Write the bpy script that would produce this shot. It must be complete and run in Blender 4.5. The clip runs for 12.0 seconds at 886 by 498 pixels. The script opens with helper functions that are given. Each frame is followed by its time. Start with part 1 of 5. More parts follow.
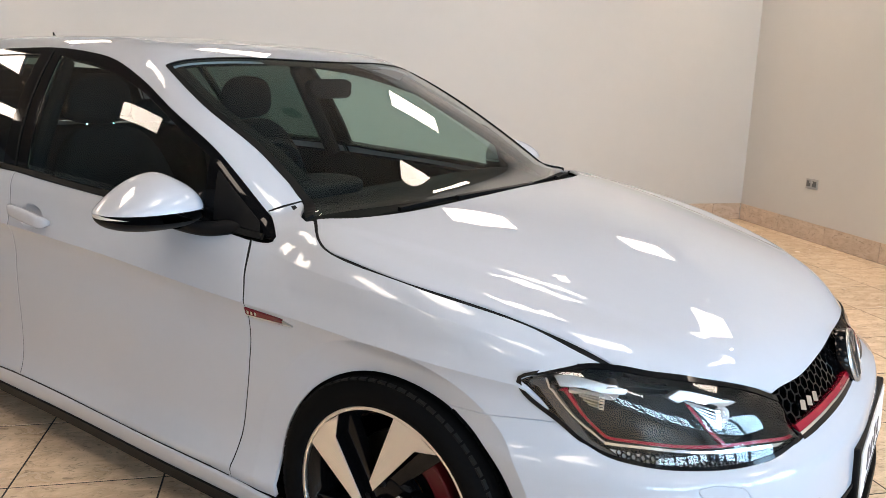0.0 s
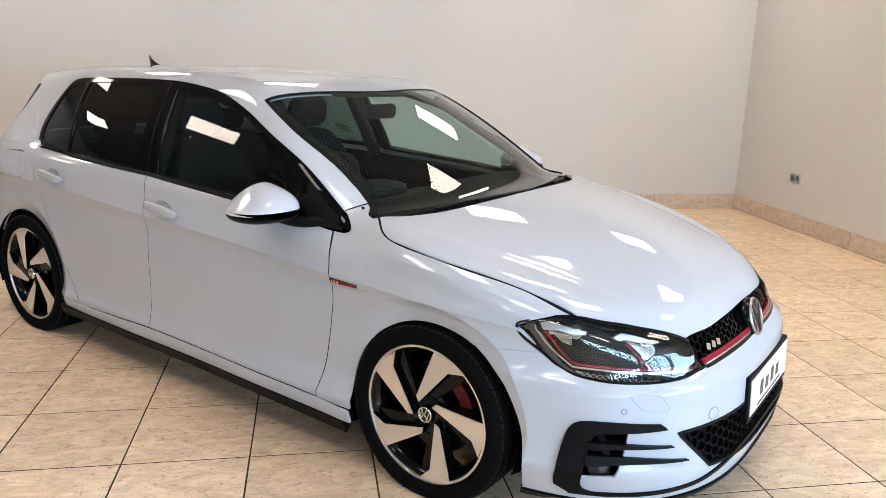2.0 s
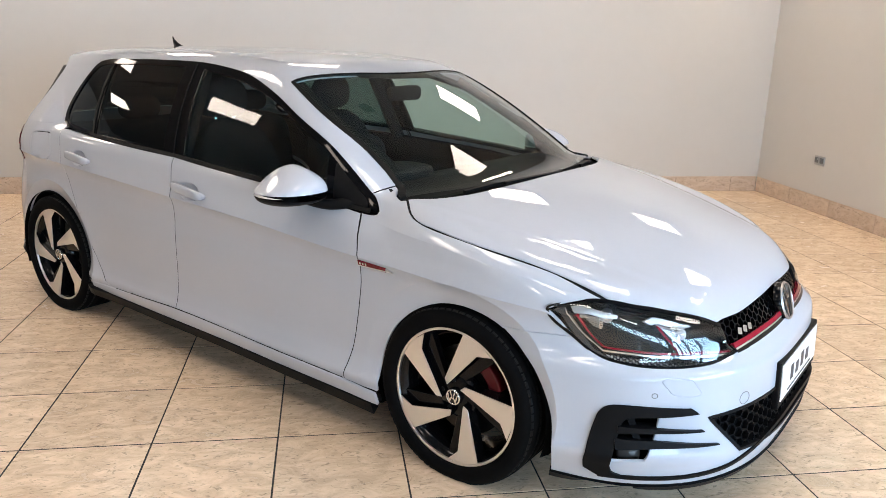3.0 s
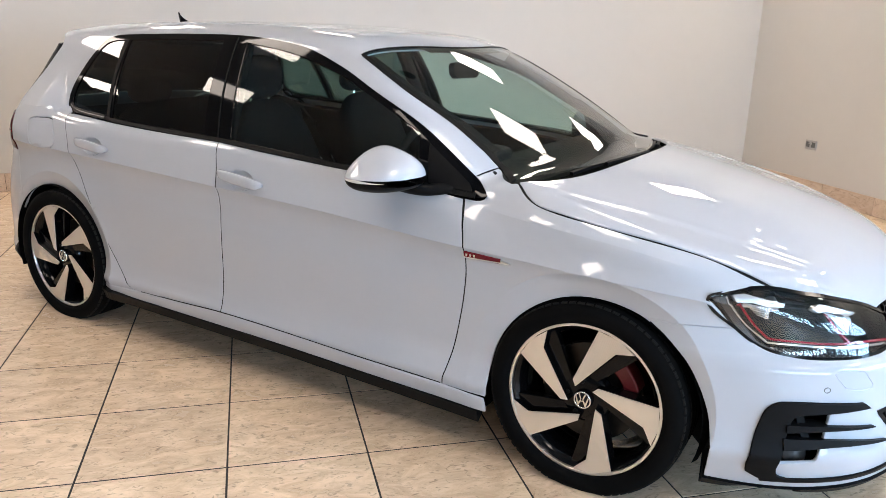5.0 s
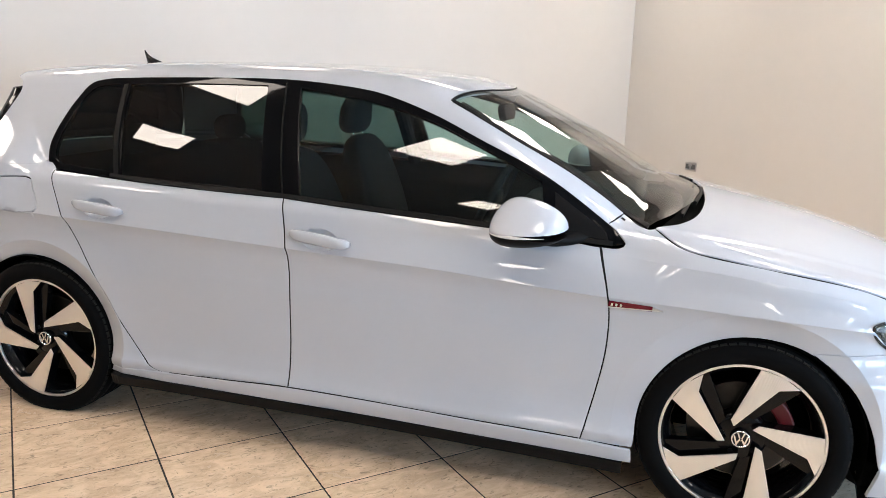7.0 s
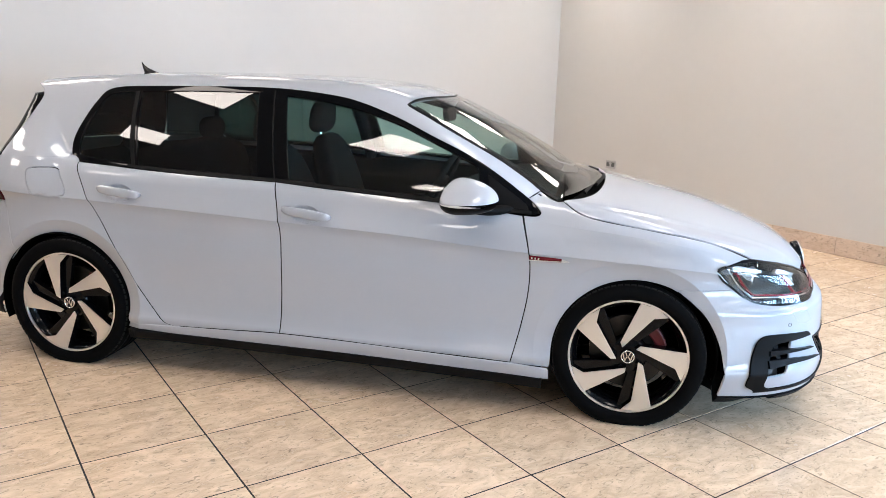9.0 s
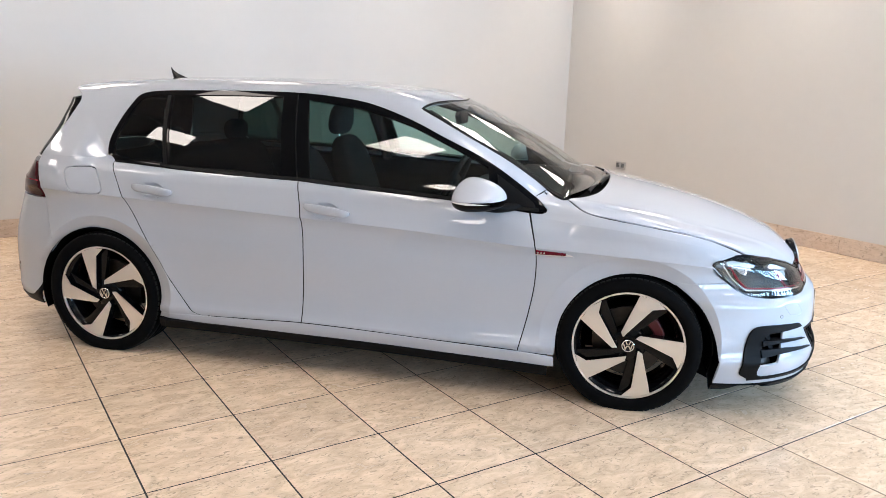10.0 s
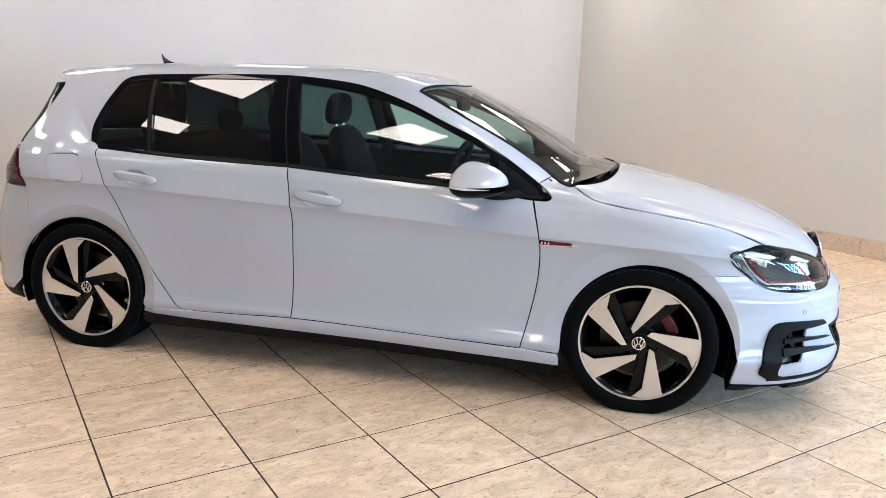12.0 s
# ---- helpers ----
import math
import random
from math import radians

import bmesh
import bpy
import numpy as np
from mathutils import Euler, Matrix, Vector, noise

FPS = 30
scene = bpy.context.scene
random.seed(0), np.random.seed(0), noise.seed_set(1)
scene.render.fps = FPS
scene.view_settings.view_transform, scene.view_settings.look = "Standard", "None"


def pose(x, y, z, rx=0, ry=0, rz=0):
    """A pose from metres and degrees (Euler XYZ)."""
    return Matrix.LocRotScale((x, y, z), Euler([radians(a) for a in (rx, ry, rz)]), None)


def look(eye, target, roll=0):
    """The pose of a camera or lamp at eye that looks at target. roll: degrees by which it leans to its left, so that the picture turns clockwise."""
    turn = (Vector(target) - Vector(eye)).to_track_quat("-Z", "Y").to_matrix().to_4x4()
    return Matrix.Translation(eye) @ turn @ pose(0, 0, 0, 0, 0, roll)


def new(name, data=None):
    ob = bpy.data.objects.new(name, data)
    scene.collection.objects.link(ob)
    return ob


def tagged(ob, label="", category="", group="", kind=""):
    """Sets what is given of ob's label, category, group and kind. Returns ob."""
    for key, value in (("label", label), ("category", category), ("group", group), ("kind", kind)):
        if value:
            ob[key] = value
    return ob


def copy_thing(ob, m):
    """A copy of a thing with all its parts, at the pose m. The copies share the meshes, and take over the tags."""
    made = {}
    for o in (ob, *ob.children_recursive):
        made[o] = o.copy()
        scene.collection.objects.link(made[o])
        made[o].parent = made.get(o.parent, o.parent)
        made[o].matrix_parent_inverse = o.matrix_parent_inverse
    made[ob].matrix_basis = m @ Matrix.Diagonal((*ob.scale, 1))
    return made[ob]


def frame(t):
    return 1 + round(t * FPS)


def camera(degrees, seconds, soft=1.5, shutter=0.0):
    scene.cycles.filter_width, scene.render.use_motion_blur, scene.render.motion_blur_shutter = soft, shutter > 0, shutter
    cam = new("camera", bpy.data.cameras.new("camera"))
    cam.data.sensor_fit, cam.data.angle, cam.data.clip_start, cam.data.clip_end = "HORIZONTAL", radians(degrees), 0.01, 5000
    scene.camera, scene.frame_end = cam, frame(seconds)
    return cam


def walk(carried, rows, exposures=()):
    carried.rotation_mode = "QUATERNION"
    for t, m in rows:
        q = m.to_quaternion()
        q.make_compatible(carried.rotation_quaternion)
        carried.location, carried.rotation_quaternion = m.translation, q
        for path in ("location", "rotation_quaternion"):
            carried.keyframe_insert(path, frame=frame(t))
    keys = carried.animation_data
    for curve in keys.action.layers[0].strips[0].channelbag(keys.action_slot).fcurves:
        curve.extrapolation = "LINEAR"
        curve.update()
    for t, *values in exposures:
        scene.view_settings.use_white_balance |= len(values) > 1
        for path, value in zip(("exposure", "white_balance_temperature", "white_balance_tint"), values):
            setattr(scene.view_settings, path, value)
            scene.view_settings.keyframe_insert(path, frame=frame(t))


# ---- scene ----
from mathutils import geometry

cam = camera(60.3, 12.0, soft=0.65)

PATH = [
    (0, (2.299, -2.087, 1.27), (1.21, -0.468, 0.833), 1.3),
    (0.5, (2.29, -2.328, 1.355), (1.255, -0.675, 0.913), 1.5),
    (1, (2.413, -2.531, 1.39), (1.37, -0.885, 0.937), 1.6),
    (1.5, (2.617, -2.694, 1.442), (1.535, -1.078, 0.973), 1.6),
    (2, (2.722, -2.76, 1.478), (1.602, -1.176, 0.991), 1.6),
    (2.5, (2.731, -2.779, 1.482), (1.586, -1.22, 0.973), 1.6),
    (2.7, (2.718, -2.774, 1.481), (1.569, -1.222, 0.957), 1.6),
    (4.5, (2.252, -2.906, 1.413), (1.215, -1.292, 0.846), 1.6),
    (5, (2.029, -2.904, 1.371), (1.042, -1.251, 0.828), 1.6),
    (5.5, (1.761, -2.932, 1.383), (0.849, -1.226, 0.875), 1.5),
    (6, (1.493, -3.065, 1.398), (0.699, -1.294, 0.916), 1.6),
    (6.5, (1.225, -3.116, 1.377), (0.569, -1.285, 0.912), 1.5),
    (7, (1.002, -3.192, 1.406), (0.474, -1.32, 0.939), 1.4),
    (7.2, (0.948, -3.286, 1.411), (0.463, -1.401, 0.95), 1.4),
    (8.8, (1.114, -3.873, 1.427), (0.748, -1.958, 0.98), 1.7),
    (9, (1.123, -3.95, 1.436), (0.749, -2.038, 0.985), 1.7),
    (9.5, (1.139, -4.111, 1.456), (0.748, -2.202, 1.004), 1.7),
    (10, (1.174, -4.161, 1.459), (0.765, -2.256, 1.009), 1.7),
    (10.5, (1.199, -4.155, 1.426), (0.779, -2.252, 0.978), 1.6),
    (11, (1.197, -4.146, 1.361), (0.772, -2.241, 0.923), 1.6),
    (11.5, (1.195, -4.077, 1.33), (0.761, -2.173, 0.897), 1.6),
    (12, (1.195, -3.959, 1.327), (0.754, -2.055, 0.903), 1.7),
]
walk(cam, [(t, look(eye, target, roll)) for t, eye, target, roll in PATH],
     exposures=[(0, -0.29, 7530, 14), (1.0, -0.23, 7430, 14), (2.5, -0.20, 7300, 14), (4.5, -0.15, 7120, 14), (6.0, 0.02, 7060, 13), (7.0, 0.10, 7030, 13), (9.0, 0.00, 6740, 13), (12.0, -0.02, 6720, 13)])

# ---- light and air ----
ROOM = math.radians(45.35)          # the room's own axes, turned against the car's
U_WALL, V_WALL, U_FAR, V_GLASS, HIGH = 4.406, 3.51, -11.0, -8.5, 3.0
V_SIDE = -3.1
world = bpy.data.worlds.new("sky")
scene.world = world
world.use_nodes = True
wn = world.node_tree.nodes
sky = wn.new("ShaderNodeTexSky")
sky.sky_type, sky.sun_disc, sky.sun_elevation, sky.sun_rotation = "NISHITA", False, radians(38), radians(150)
wn["Background"].inputs["Strength"].default_value = 0.12
world.node_tree.links.new(sky.outputs[0], wn["Background"].inputs["Color"])


def lamp(name, kind, m, power, color, **more):
    data = bpy.data.lights.new(name, kind)
    data.energy, data.color = power, color
    for key, value in more.items():
        if key == "size":
            data.shape, data.size, data.size_y = "RECTANGLE", value[0], value[1]
        elif key == "spot":
            data.spot_size, data.spot_blend, data.shadow_soft_size = value
    ob = new(name, data)
    ob.matrix_world = m
    return ob


IN_ROOM = pose(0, 0, 0, 0, 0, math.degrees(ROOM))
# daylight that comes in by the shop window
lamp("window_daylight", "AREA", IN_ROOM @ pose(2.3, V_GLASS - 0.4, 1.45, 90, 0, 0), 460, (0.44, 0.685, 1.0), size=(4.0, 1.35))
lamp("side_daylight", "AREA", IN_ROOM @ pose(U_WALL + 0.4, -5.4, 1.45, 90, 0, 90), 610, (0.37, 0.645, 1.0), size=(4.2, 1.35))
PANEL_GLOW, SPOT_POWER = 15.8, 24


# ---- materials ----
def nodes_of(name):
    m = bpy.data.materials.new(name)
    m.use_nodes = True
    return m, m.node_tree.nodes, m.node_tree.links, m.node_tree.nodes["Principled BSDF"]


def surface(name, color, rough=0.5, metal=0.0, vary=0.08, scale=6.0, bump=0.0, bump_scale=200.0, coat=0.0, coat_rough=0.03,
            rough_vary=0.0, random=0.0, specular=0.5):
    """A plain material with variation at two scales, fine relief and, on request, a shade of its own for each piece."""
    m, n, k, bsdf = nodes_of(name)
    at = n.new("ShaderNodeTexCoord")
    big, small = n.new("ShaderNodeTexNoise"), n.new("ShaderNodeTexNoise")
    big.inputs["Scale"].default_value, small.inputs["Scale"].default_value = scale, scale * 14
    big.inputs["Detail"].default_value, small.inputs["Detail"].default_value = 4, 3
    mixed = n.new("ShaderNodeMath")
    mixed.operation = "ADD"
    half = n.new("ShaderNodeMath")
    half.operation, half.inputs[1].default_value = "MULTIPLY", 0.5
    k.new(at.outputs["Object"], big.inputs["Vector"])
    k.new(at.outputs["Object"], small.inputs["Vector"])
    k.new(small.outputs["Fac"], half.inputs[0])
    k.new(big.outputs["Fac"], mixed.inputs[0])
    k.new(half.outputs[0], mixed.inputs[1])
    span = n.new("ShaderNodeMapRange")
    span.inputs["From Min"].default_value, span.inputs["From Max"].default_value = 0.45, 1.05
    span.inputs["To Min"].default_value, span.inputs["To Max"].default_value = 1 - vary, 1 + vary
    k.new(mixed.outputs[0], span.inputs["Value"])
    out = span.outputs[0]
    if random:
        info = n.new("ShaderNodeObjectInfo")
        own = n.new("ShaderNodeMapRange")
        own.inputs["To Min"].default_value, own.inputs["To Max"].default_value = 1 - random, 1 + random
        k.new(info.outputs["Random"], own.inputs["Value"])
        both = n.new("ShaderNodeMath")
        both.operation = "MULTIPLY"
        k.new(own.outputs[0], both.inputs[0])
        k.new(out, both.inputs[1])
        out = both.outputs[0]
    tint = n.new("ShaderNodeVectorMath")
    tint.operation = "SCALE"
    tint.inputs[0].default_value = color
    k.new(out, tint.inputs["Scale"])
    k.new(tint.outputs[0], bsdf.inputs["Base Color"])
    bsdf.inputs["Roughness"].default_value, bsdf.inputs["Metallic"].default_value = rough, metal
    bsdf.inputs["Coat IOR"].default_value = 1.5
    bsdf.inputs["Coat Weight"].default_value, bsdf.inputs["Coat Roughness"].default_value = coat, coat_rough
    bsdf.inputs["Specular IOR Level"].default_value = specular
    if rough_vary:
        rr = n.new("ShaderNodeMapRange")
        rr.inputs["From Min"].default_value, rr.inputs["From Max"].default_value = 0.3, 0.7
        rr.inputs["To Min"].default_value, rr.inputs["To Max"].default_value = rough - rough_vary, rough + rough_vary
        k.new(big.outputs["Fac"], rr.inputs["Value"])
        k.new(rr.outputs[0], bsdf.inputs["Roughness"])
    if bump:
        fine, relief = n.new("ShaderNodeTexNoise"), n.new("ShaderNodeBump")
        fine.inputs["Scale"].default_value = bump_scale
        relief.inputs["Strength"].default_value, relief.inputs["Distance"].default_value = bump, 0.002
        k.new(at.outputs["Object"], fine.inputs["Vector"])
        k.new(fine.outputs["Fac"], relief.inputs["Height"])
        k.new(relief.outputs[0], bsdf.inputs["Normal"])
    return m


def glass(name, tint, gloss=1.0, ior=1.5):
    """A thin tinted pane: what is behind it, filtered, under a mirror layer by Fresnel."""
    m, n, k, bsdf = nodes_of(name)
    n.remove(bsdf)
    clear, shine, mix, facing = n.new("ShaderNodeBsdfTransparent"), n.new("ShaderNodeBsdfGlossy"), n.new("ShaderNodeMixShader"), n.new("ShaderNodeLayerWeight")
    fifth, fr = n.new("ShaderNodeMath"), n.new("ShaderNodeMapRange")
    fifth.operation, fifth.inputs[1].default_value = "POWER", 5.0
    facing.inputs["Blend"].default_value = 0.5
    fr.inputs["To Min"].default_value = ((ior - 1) / (ior + 1)) ** 2 * 1.25
    k.new(facing.outputs["Facing"], fifth.inputs[0])
    k.new(fifth.outputs[0], fr.inputs["Value"])
    clear.inputs["Color"].default_value = (*tint, 1)
    shine.inputs["Color"].default_value = (gloss, gloss, gloss, 1)
    shine.inputs["Roughness"].default_value = 0.008
    k.new(fr.outputs[0], mix.inputs[0])
    k.new(clear.outputs[0], mix.inputs[1])
    k.new(shine.outputs[0], mix.inputs[2])
    k.new(mix.outputs[0], n["Material Output"].inputs["Surface"])
    return m


def glowing(name, color, strength):
    m, n, k, bsdf = nodes_of(name)
    bsdf.inputs["Base Color"].default_value = (*color, 1)
    bsdf.inputs["Emission Color"].default_value = (*color, 1)
    bsdf.inputs["Emission Strength"].default_value = strength
    return m


def stone_tile(name, light, dark, rough):
    """Travertine-look glazed tile: cloudy beds, darker pits and veins, each tile of its own shade."""
    m, n, k, bsdf = nodes_of(name)
    at, info, shift, move = n.new("ShaderNodeTexCoord"), n.new("ShaderNodeObjectInfo"), n.new("ShaderNodeVectorMath"), n.new("ShaderNodeCombineXYZ")
    grow = n.new("ShaderNodeMath")
    grow.operation, grow.inputs[1].default_value = "MULTIPLY", 37.0
    k.new(info.outputs["Random"], grow.inputs[0])
    k.new(grow.outputs[0], move.inputs[0])
    k.new(grow.outputs[0], move.inputs[1])
    k.new(at.outputs["Object"], shift.inputs[0])
    k.new(move.outputs[0], shift.inputs[1])
    stretch = n.new("ShaderNodeMapping")
    stretch.inputs["Scale"].default_value = (1.0, 1.9, 1.0)
    stretch.inputs["Rotation"].default_value = (0, 0, 0.5)
    k.new(shift.outputs[0], stretch.inputs["Vector"])
    cloud, fleck = n.new("ShaderNodeTexNoise"), n.new("ShaderNodeTexNoise")
    cloud.inputs["Scale"].default_value, cloud.inputs["Detail"].default_value, cloud.inputs["Roughness"].default_value = 8.0, 9, 0.68
    cloud.inputs["Distortion"].default_value = 0.8
    fleck.inputs["Scale"].default_value, fleck.inputs["Detail"].default_value, fleck.inputs["Distortion"].default_value = 26.0, 5, 1.6
    k.new(stretch.outputs[0], cloud.inputs["Vector"])
    k.new(stretch.outputs[0], fleck.inputs["Vector"])
    ramp1 = n.new("ShaderNodeValToRGB")
    ramp1.color_ramp.elements[0].position, ramp1.color_ramp.elements[0].color = 0.32, (*dark, 1)
    ramp1.color_ramp.elements[1].position, ramp1.color_ramp.elements[1].color = 0.62, (*light, 1)
    k.new(cloud.outputs["Fac"], ramp1.inputs[0])
    pit = n.new("ShaderNodeMapRange")
    pit.inputs["From Min"].default_value, pit.inputs["From Max"].default_value = 0.30, 0.43
    pit.inputs["To Min"].default_value, pit.inputs["To Max"].default_value = 0.58, 1.0
    k.new(fleck.outputs["Fac"], pit.inputs["Value"])
    own = n.new("ShaderNodeMapRange")
    own.inputs["To Min"].default_value, own.inputs["To Max"].default_value = 0.93, 1.05
    k.new(info.outputs["Random"], own.inputs["Value"])
    both = n.new("ShaderNodeMath")
    both.operation = "MULTIPLY"
    k.new(pit.outputs[0], both.inputs[0])
    k.new(own.outputs[0], both.inputs[1])
    tint = n.new("ShaderNodeVectorMath")
    tint.operation = "SCALE"
    k.new(ramp1.outputs[0], tint.inputs[0])
    k.new(both.outputs[0], tint.inputs["Scale"])
    k.new(tint.outputs[0], bsdf.inputs["Base Color"])
    rr = n.new("ShaderNodeMapRange")
    rr.inputs["From Min"].default_value, rr.inputs["From Max"].default_value = 0.3, 0.7
    rr.inputs["To Min"].default_value, rr.inputs["To Max"].default_value = rough + 0.10, rough - 0.05
    k.new(cloud.outputs["Fac"], rr.inputs["Value"])
    k.new(rr.outputs[0], bsdf.inputs["Roughness"])
    relief = n.new("ShaderNodeBump")
    relief.inputs["Strength"].default_value, relief.inputs["Distance"].default_value = 0.08, 0.002
    k.new(cloud.outputs["Fac"], relief.inputs["Height"])
    k.new(relief.outputs[0], bsdf.inputs["Normal"])
    return m


PAINT = surface("white_pearl_paint", (0.440, 0.468, 0.516), 0.55, vary=0.015, scale=3, coat=1.0, coat_rough=0.006, specular=0.15)
BLACK_GLOSS = surface("gloss_black", (0.003, 0.003, 0.0035), 0.12, vary=0.1, specular=0.18, coat=0.08)
PILLAR_BLACK = surface("pillar_black", (0.003, 0.003, 0.0035), 0.05, specular=0.15, vary=0.1)
BLACK_TRIM = surface("black_trim", (0.0045, 0.0045, 0.005), 0.5, specular=0.10, vary=0.2, bump=0.05, bump_scale=900)
# for rubber seals, and for strips that put shade into panel gaps
RUBBER_AND_GAPS = surface("rubber_and_gap_black", (0.006, 0.006, 0.006), 0.6, vary=0.15, specular=0.12)
UNDER = surface("underbody_black", (0.003, 0.003, 0.003), 0.9, vary=0.3, specular=0.04)
TYRE = surface("tyre_rubber", (0.0035, 0.0035, 0.0037), 0.8, specular=0.05, vary=0.25, scale=9, bump=0.12, bump_scale=500)
# the same rubber in a lighter copy, so that the tread looks lit
LIT_TREAD = surface("tyre_rubber_lit", (0.007, 0.007, 0.0069), 0.7, specular=0.2, vary=0.35, scale=12, bump=0.12, bump_scale=500)
MACHINED = surface("machined_alloy", (0.84, 0.83, 0.82), 0.31, metal=1.0, vary=0.015, scale=20, rough_vary=0.015)
turned = MACHINED.node_tree
marks, groove = turned.nodes.new("ShaderNodeTexWave"), turned.nodes.new("ShaderNodeBump")
marks.wave_type, marks.rings_direction = "RINGS", "Y"
marks.inputs["Scale"].default_value, marks.inputs["Distortion"].default_value = 90.0, 0.4
groove.inputs["Strength"].default_value, groove.inputs["Distance"].default_value = 0.35, 0.0008
place_at = turned.nodes.new("ShaderNodeTexCoord")
turned.links.new(place_at.outputs["Object"], marks.inputs["Vector"])
turned.links.new(marks.outputs["Fac"], groove.inputs["Height"])
turned.links.new(groove.outputs[0], turned.nodes["Principled BSDF"].inputs["Normal"])
CHROME = surface("chrome", (0.85, 0.86, 0.87), 0.07, metal=1.0, vary=0.03)
SILVER = surface("satin_silver", (0.62, 0.62, 0.63), 0.28, metal=1.0, vary=0.04)
DISC_STEEL = surface("brake_disc_steel", (0.045, 0.043, 0.042), 0.42, metal=1.0, vary=0.15, scale=40)
BROW = surface("module_silver", (0.42, 0.41, 0.40), 0.35, metal=1.0, vary=0.06)
RED = surface("red_lacquer", (0.25, 0.003, 0.017), 0.25, vary=0.06, coat=0.3, specular=0.3)
BADGE_RED = surface("badge_red", (0.13, 0.001, 0.010), 0.25, vary=0.06, coat=0.3, specular=0.3)
CALIPER = surface("red_caliper", (0.10, 0.004, 0.007), 0.4, vary=0.15)
TAIL_RED = surface("tail_lamp_red", (0.040, 0.003, 0.005), 0.10, vary=0.15, specular=0.15, coat=0.12)
CABIN = surface("cabin_plastic", (0.008, 0.008, 0.009), 0.7, vary=0.2, bump=0.1, bump_scale=700, specular=0.12)
CLOTH = surface("seat_cloth", (0.012, 0.012, 0.013), 0.9, vary=0.25, scale=30, bump=0.25, bump_scale=900, specular=0.1)
LINING = surface("headliner_cloth", (0.04, 0.04, 0.04), 0.9, vary=0.1)
PLATE_WHITE = surface("plate_white", (0.80, 0.80, 0.79), 0.30, vary=0.03)
INK = surface("dark_print", (0.03, 0.03, 0.035), 0.4, vary=0.1)
SCREEN_GLASS = glass("windscreen_glass", (0.70, 0.82, 0.785))
DOOR_GLASS = glass("door_glass", (0.56, 0.73, 0.695))
PRIVACY_GLASS = glass("privacy_glass", (0.10, 0.17, 0.155))
LENS = glass("lamp_lens", (0.96, 0.96, 0.96), ior=1.55)
WINDOW_GLASS = glass("window_glass", (0.92, 0.95, 0.95))
WALL = surface("wall_paint", (0.556, 0.548, 0.530), 0.55, vary=0.02, scale=0.8, bump=0.05, bump_scale=160)
# for walls out of view: pale, to bounce fill light onto the flank
FAR_WALL = surface("far_wall_paint", (0.76, 0.735, 0.69), 0.6, vary=0.05, scale=1.5)
CEILING = surface("ceiling_board", (0.30, 0.295, 0.29), 0.8, vary=0.03, scale=2)
TILE = stone_tile("floor_tile", (0.83, 0.640, 0.462), (0.56, 0.405, 0.270), 0.20)
SKIRT_TILE = stone_tile("skirting_tile", (0.62, 0.49, 0.39), (0.48, 0.36, 0.27), 0.4)
GROUT = surface("grout", (0.02, 0.015, 0.012), 0.9, vary=0.3, scale=20)
STEEL = surface("brushed_steel", (0.45, 0.44, 0.43), 0.32, metal=1.0, vary=0.08)
LAMP_GREY = surface("lamp_grey", (0.035, 0.034, 0.034), 0.35, vary=0.2, scale=40)
GREY_PLASTIC = surface("grey_plastic", (0.10, 0.10, 0.10), 0.4)
ALU_DARK = surface("dark_window_frame", (0.05, 0.05, 0.055), 0.4, vary=0.1)
PAVING = surface("outside_paving", (0.25, 0.24, 0.23), 0.85, vary=0.25, scale=2)
LED = glowing("led_panel", (1.0, 0.938, 0.885), PANEL_GLOW)
SPOT_GLOW = glowing("spot_lamp", (1.0, 0.86, 0.66), 30)


# ---- building helpers ----
def mesh_of(name, bm, mat, smooth=False):
    me = bpy.data.meshes.new(name)
    bm.to_mesh(me)
    bm.free()
    me.materials.append(mat)
    if smooth:
        me.polygons.foreach_set("use_smooth", [True] * len(me.polygons))
    return me


def part(name, bm, mat, parent, label="", smooth=False):
    """One mesh object under a thing or a part."""
    me = bm if isinstance(bm, bpy.types.Mesh) else mesh_of(name, bm, mat, smooth)
    ob = new(name, me)
    ob.parent = parent
    return tagged(ob, label) if label else ob


def thing(name, label, category, group="", kind="", m=None):
    ob = new(name)
    ob.empty_display_size = 0.2
    if m is not None:
        ob.matrix_world = m
    return tagged(ob, label, category, group, kind)


def block(x0, x1, y0, y1, z0, z1, bevel=0.0, segments=2, bm=None):
    bm = bm or bmesh.new()
    made = bmesh.ops.create_cube(bm, size=1.0, matrix=Matrix.LocRotScale(
        ((x0 + x1) / 2, (y0 + y1) / 2, (z0 + z1) / 2), None, (abs(x1 - x0), abs(y1 - y0), abs(z1 - z0))))
    if bevel:
        edges = list({e for v in made["verts"] for e in v.link_edges})
        bmesh.ops.bevel(bm, geom=edges, offset=bevel, segments=segments, profile=0.5, affect="EDGES")
    return bm


def lathe(profile, turns=48, axis="y", bm=None):
    """Turns (radius, along) pairs round an axis."""
    bm = bm or bmesh.new()
    rings = []
    for i in range(turns):
        a = 2 * math.pi * i / turns
        ring = []
        for r, h in profile:
            c, s = r * math.cos(a), r * math.sin(a)
            ring.append(bm.verts.new((c, h, s) if axis == "y" else (c, s, h) if axis == "z" else (h, c, s)))
        rings.append(ring)
    for i in range(turns):
        a, b = rings[i], rings[(i + 1) % turns]
        for j in range(len(profile) - 1):
            bm.faces.new((a[j], b[j], b[j + 1], a[j + 1]))
    bmesh.ops.recalc_face_normals(bm, faces=bm.faces)
    return bm


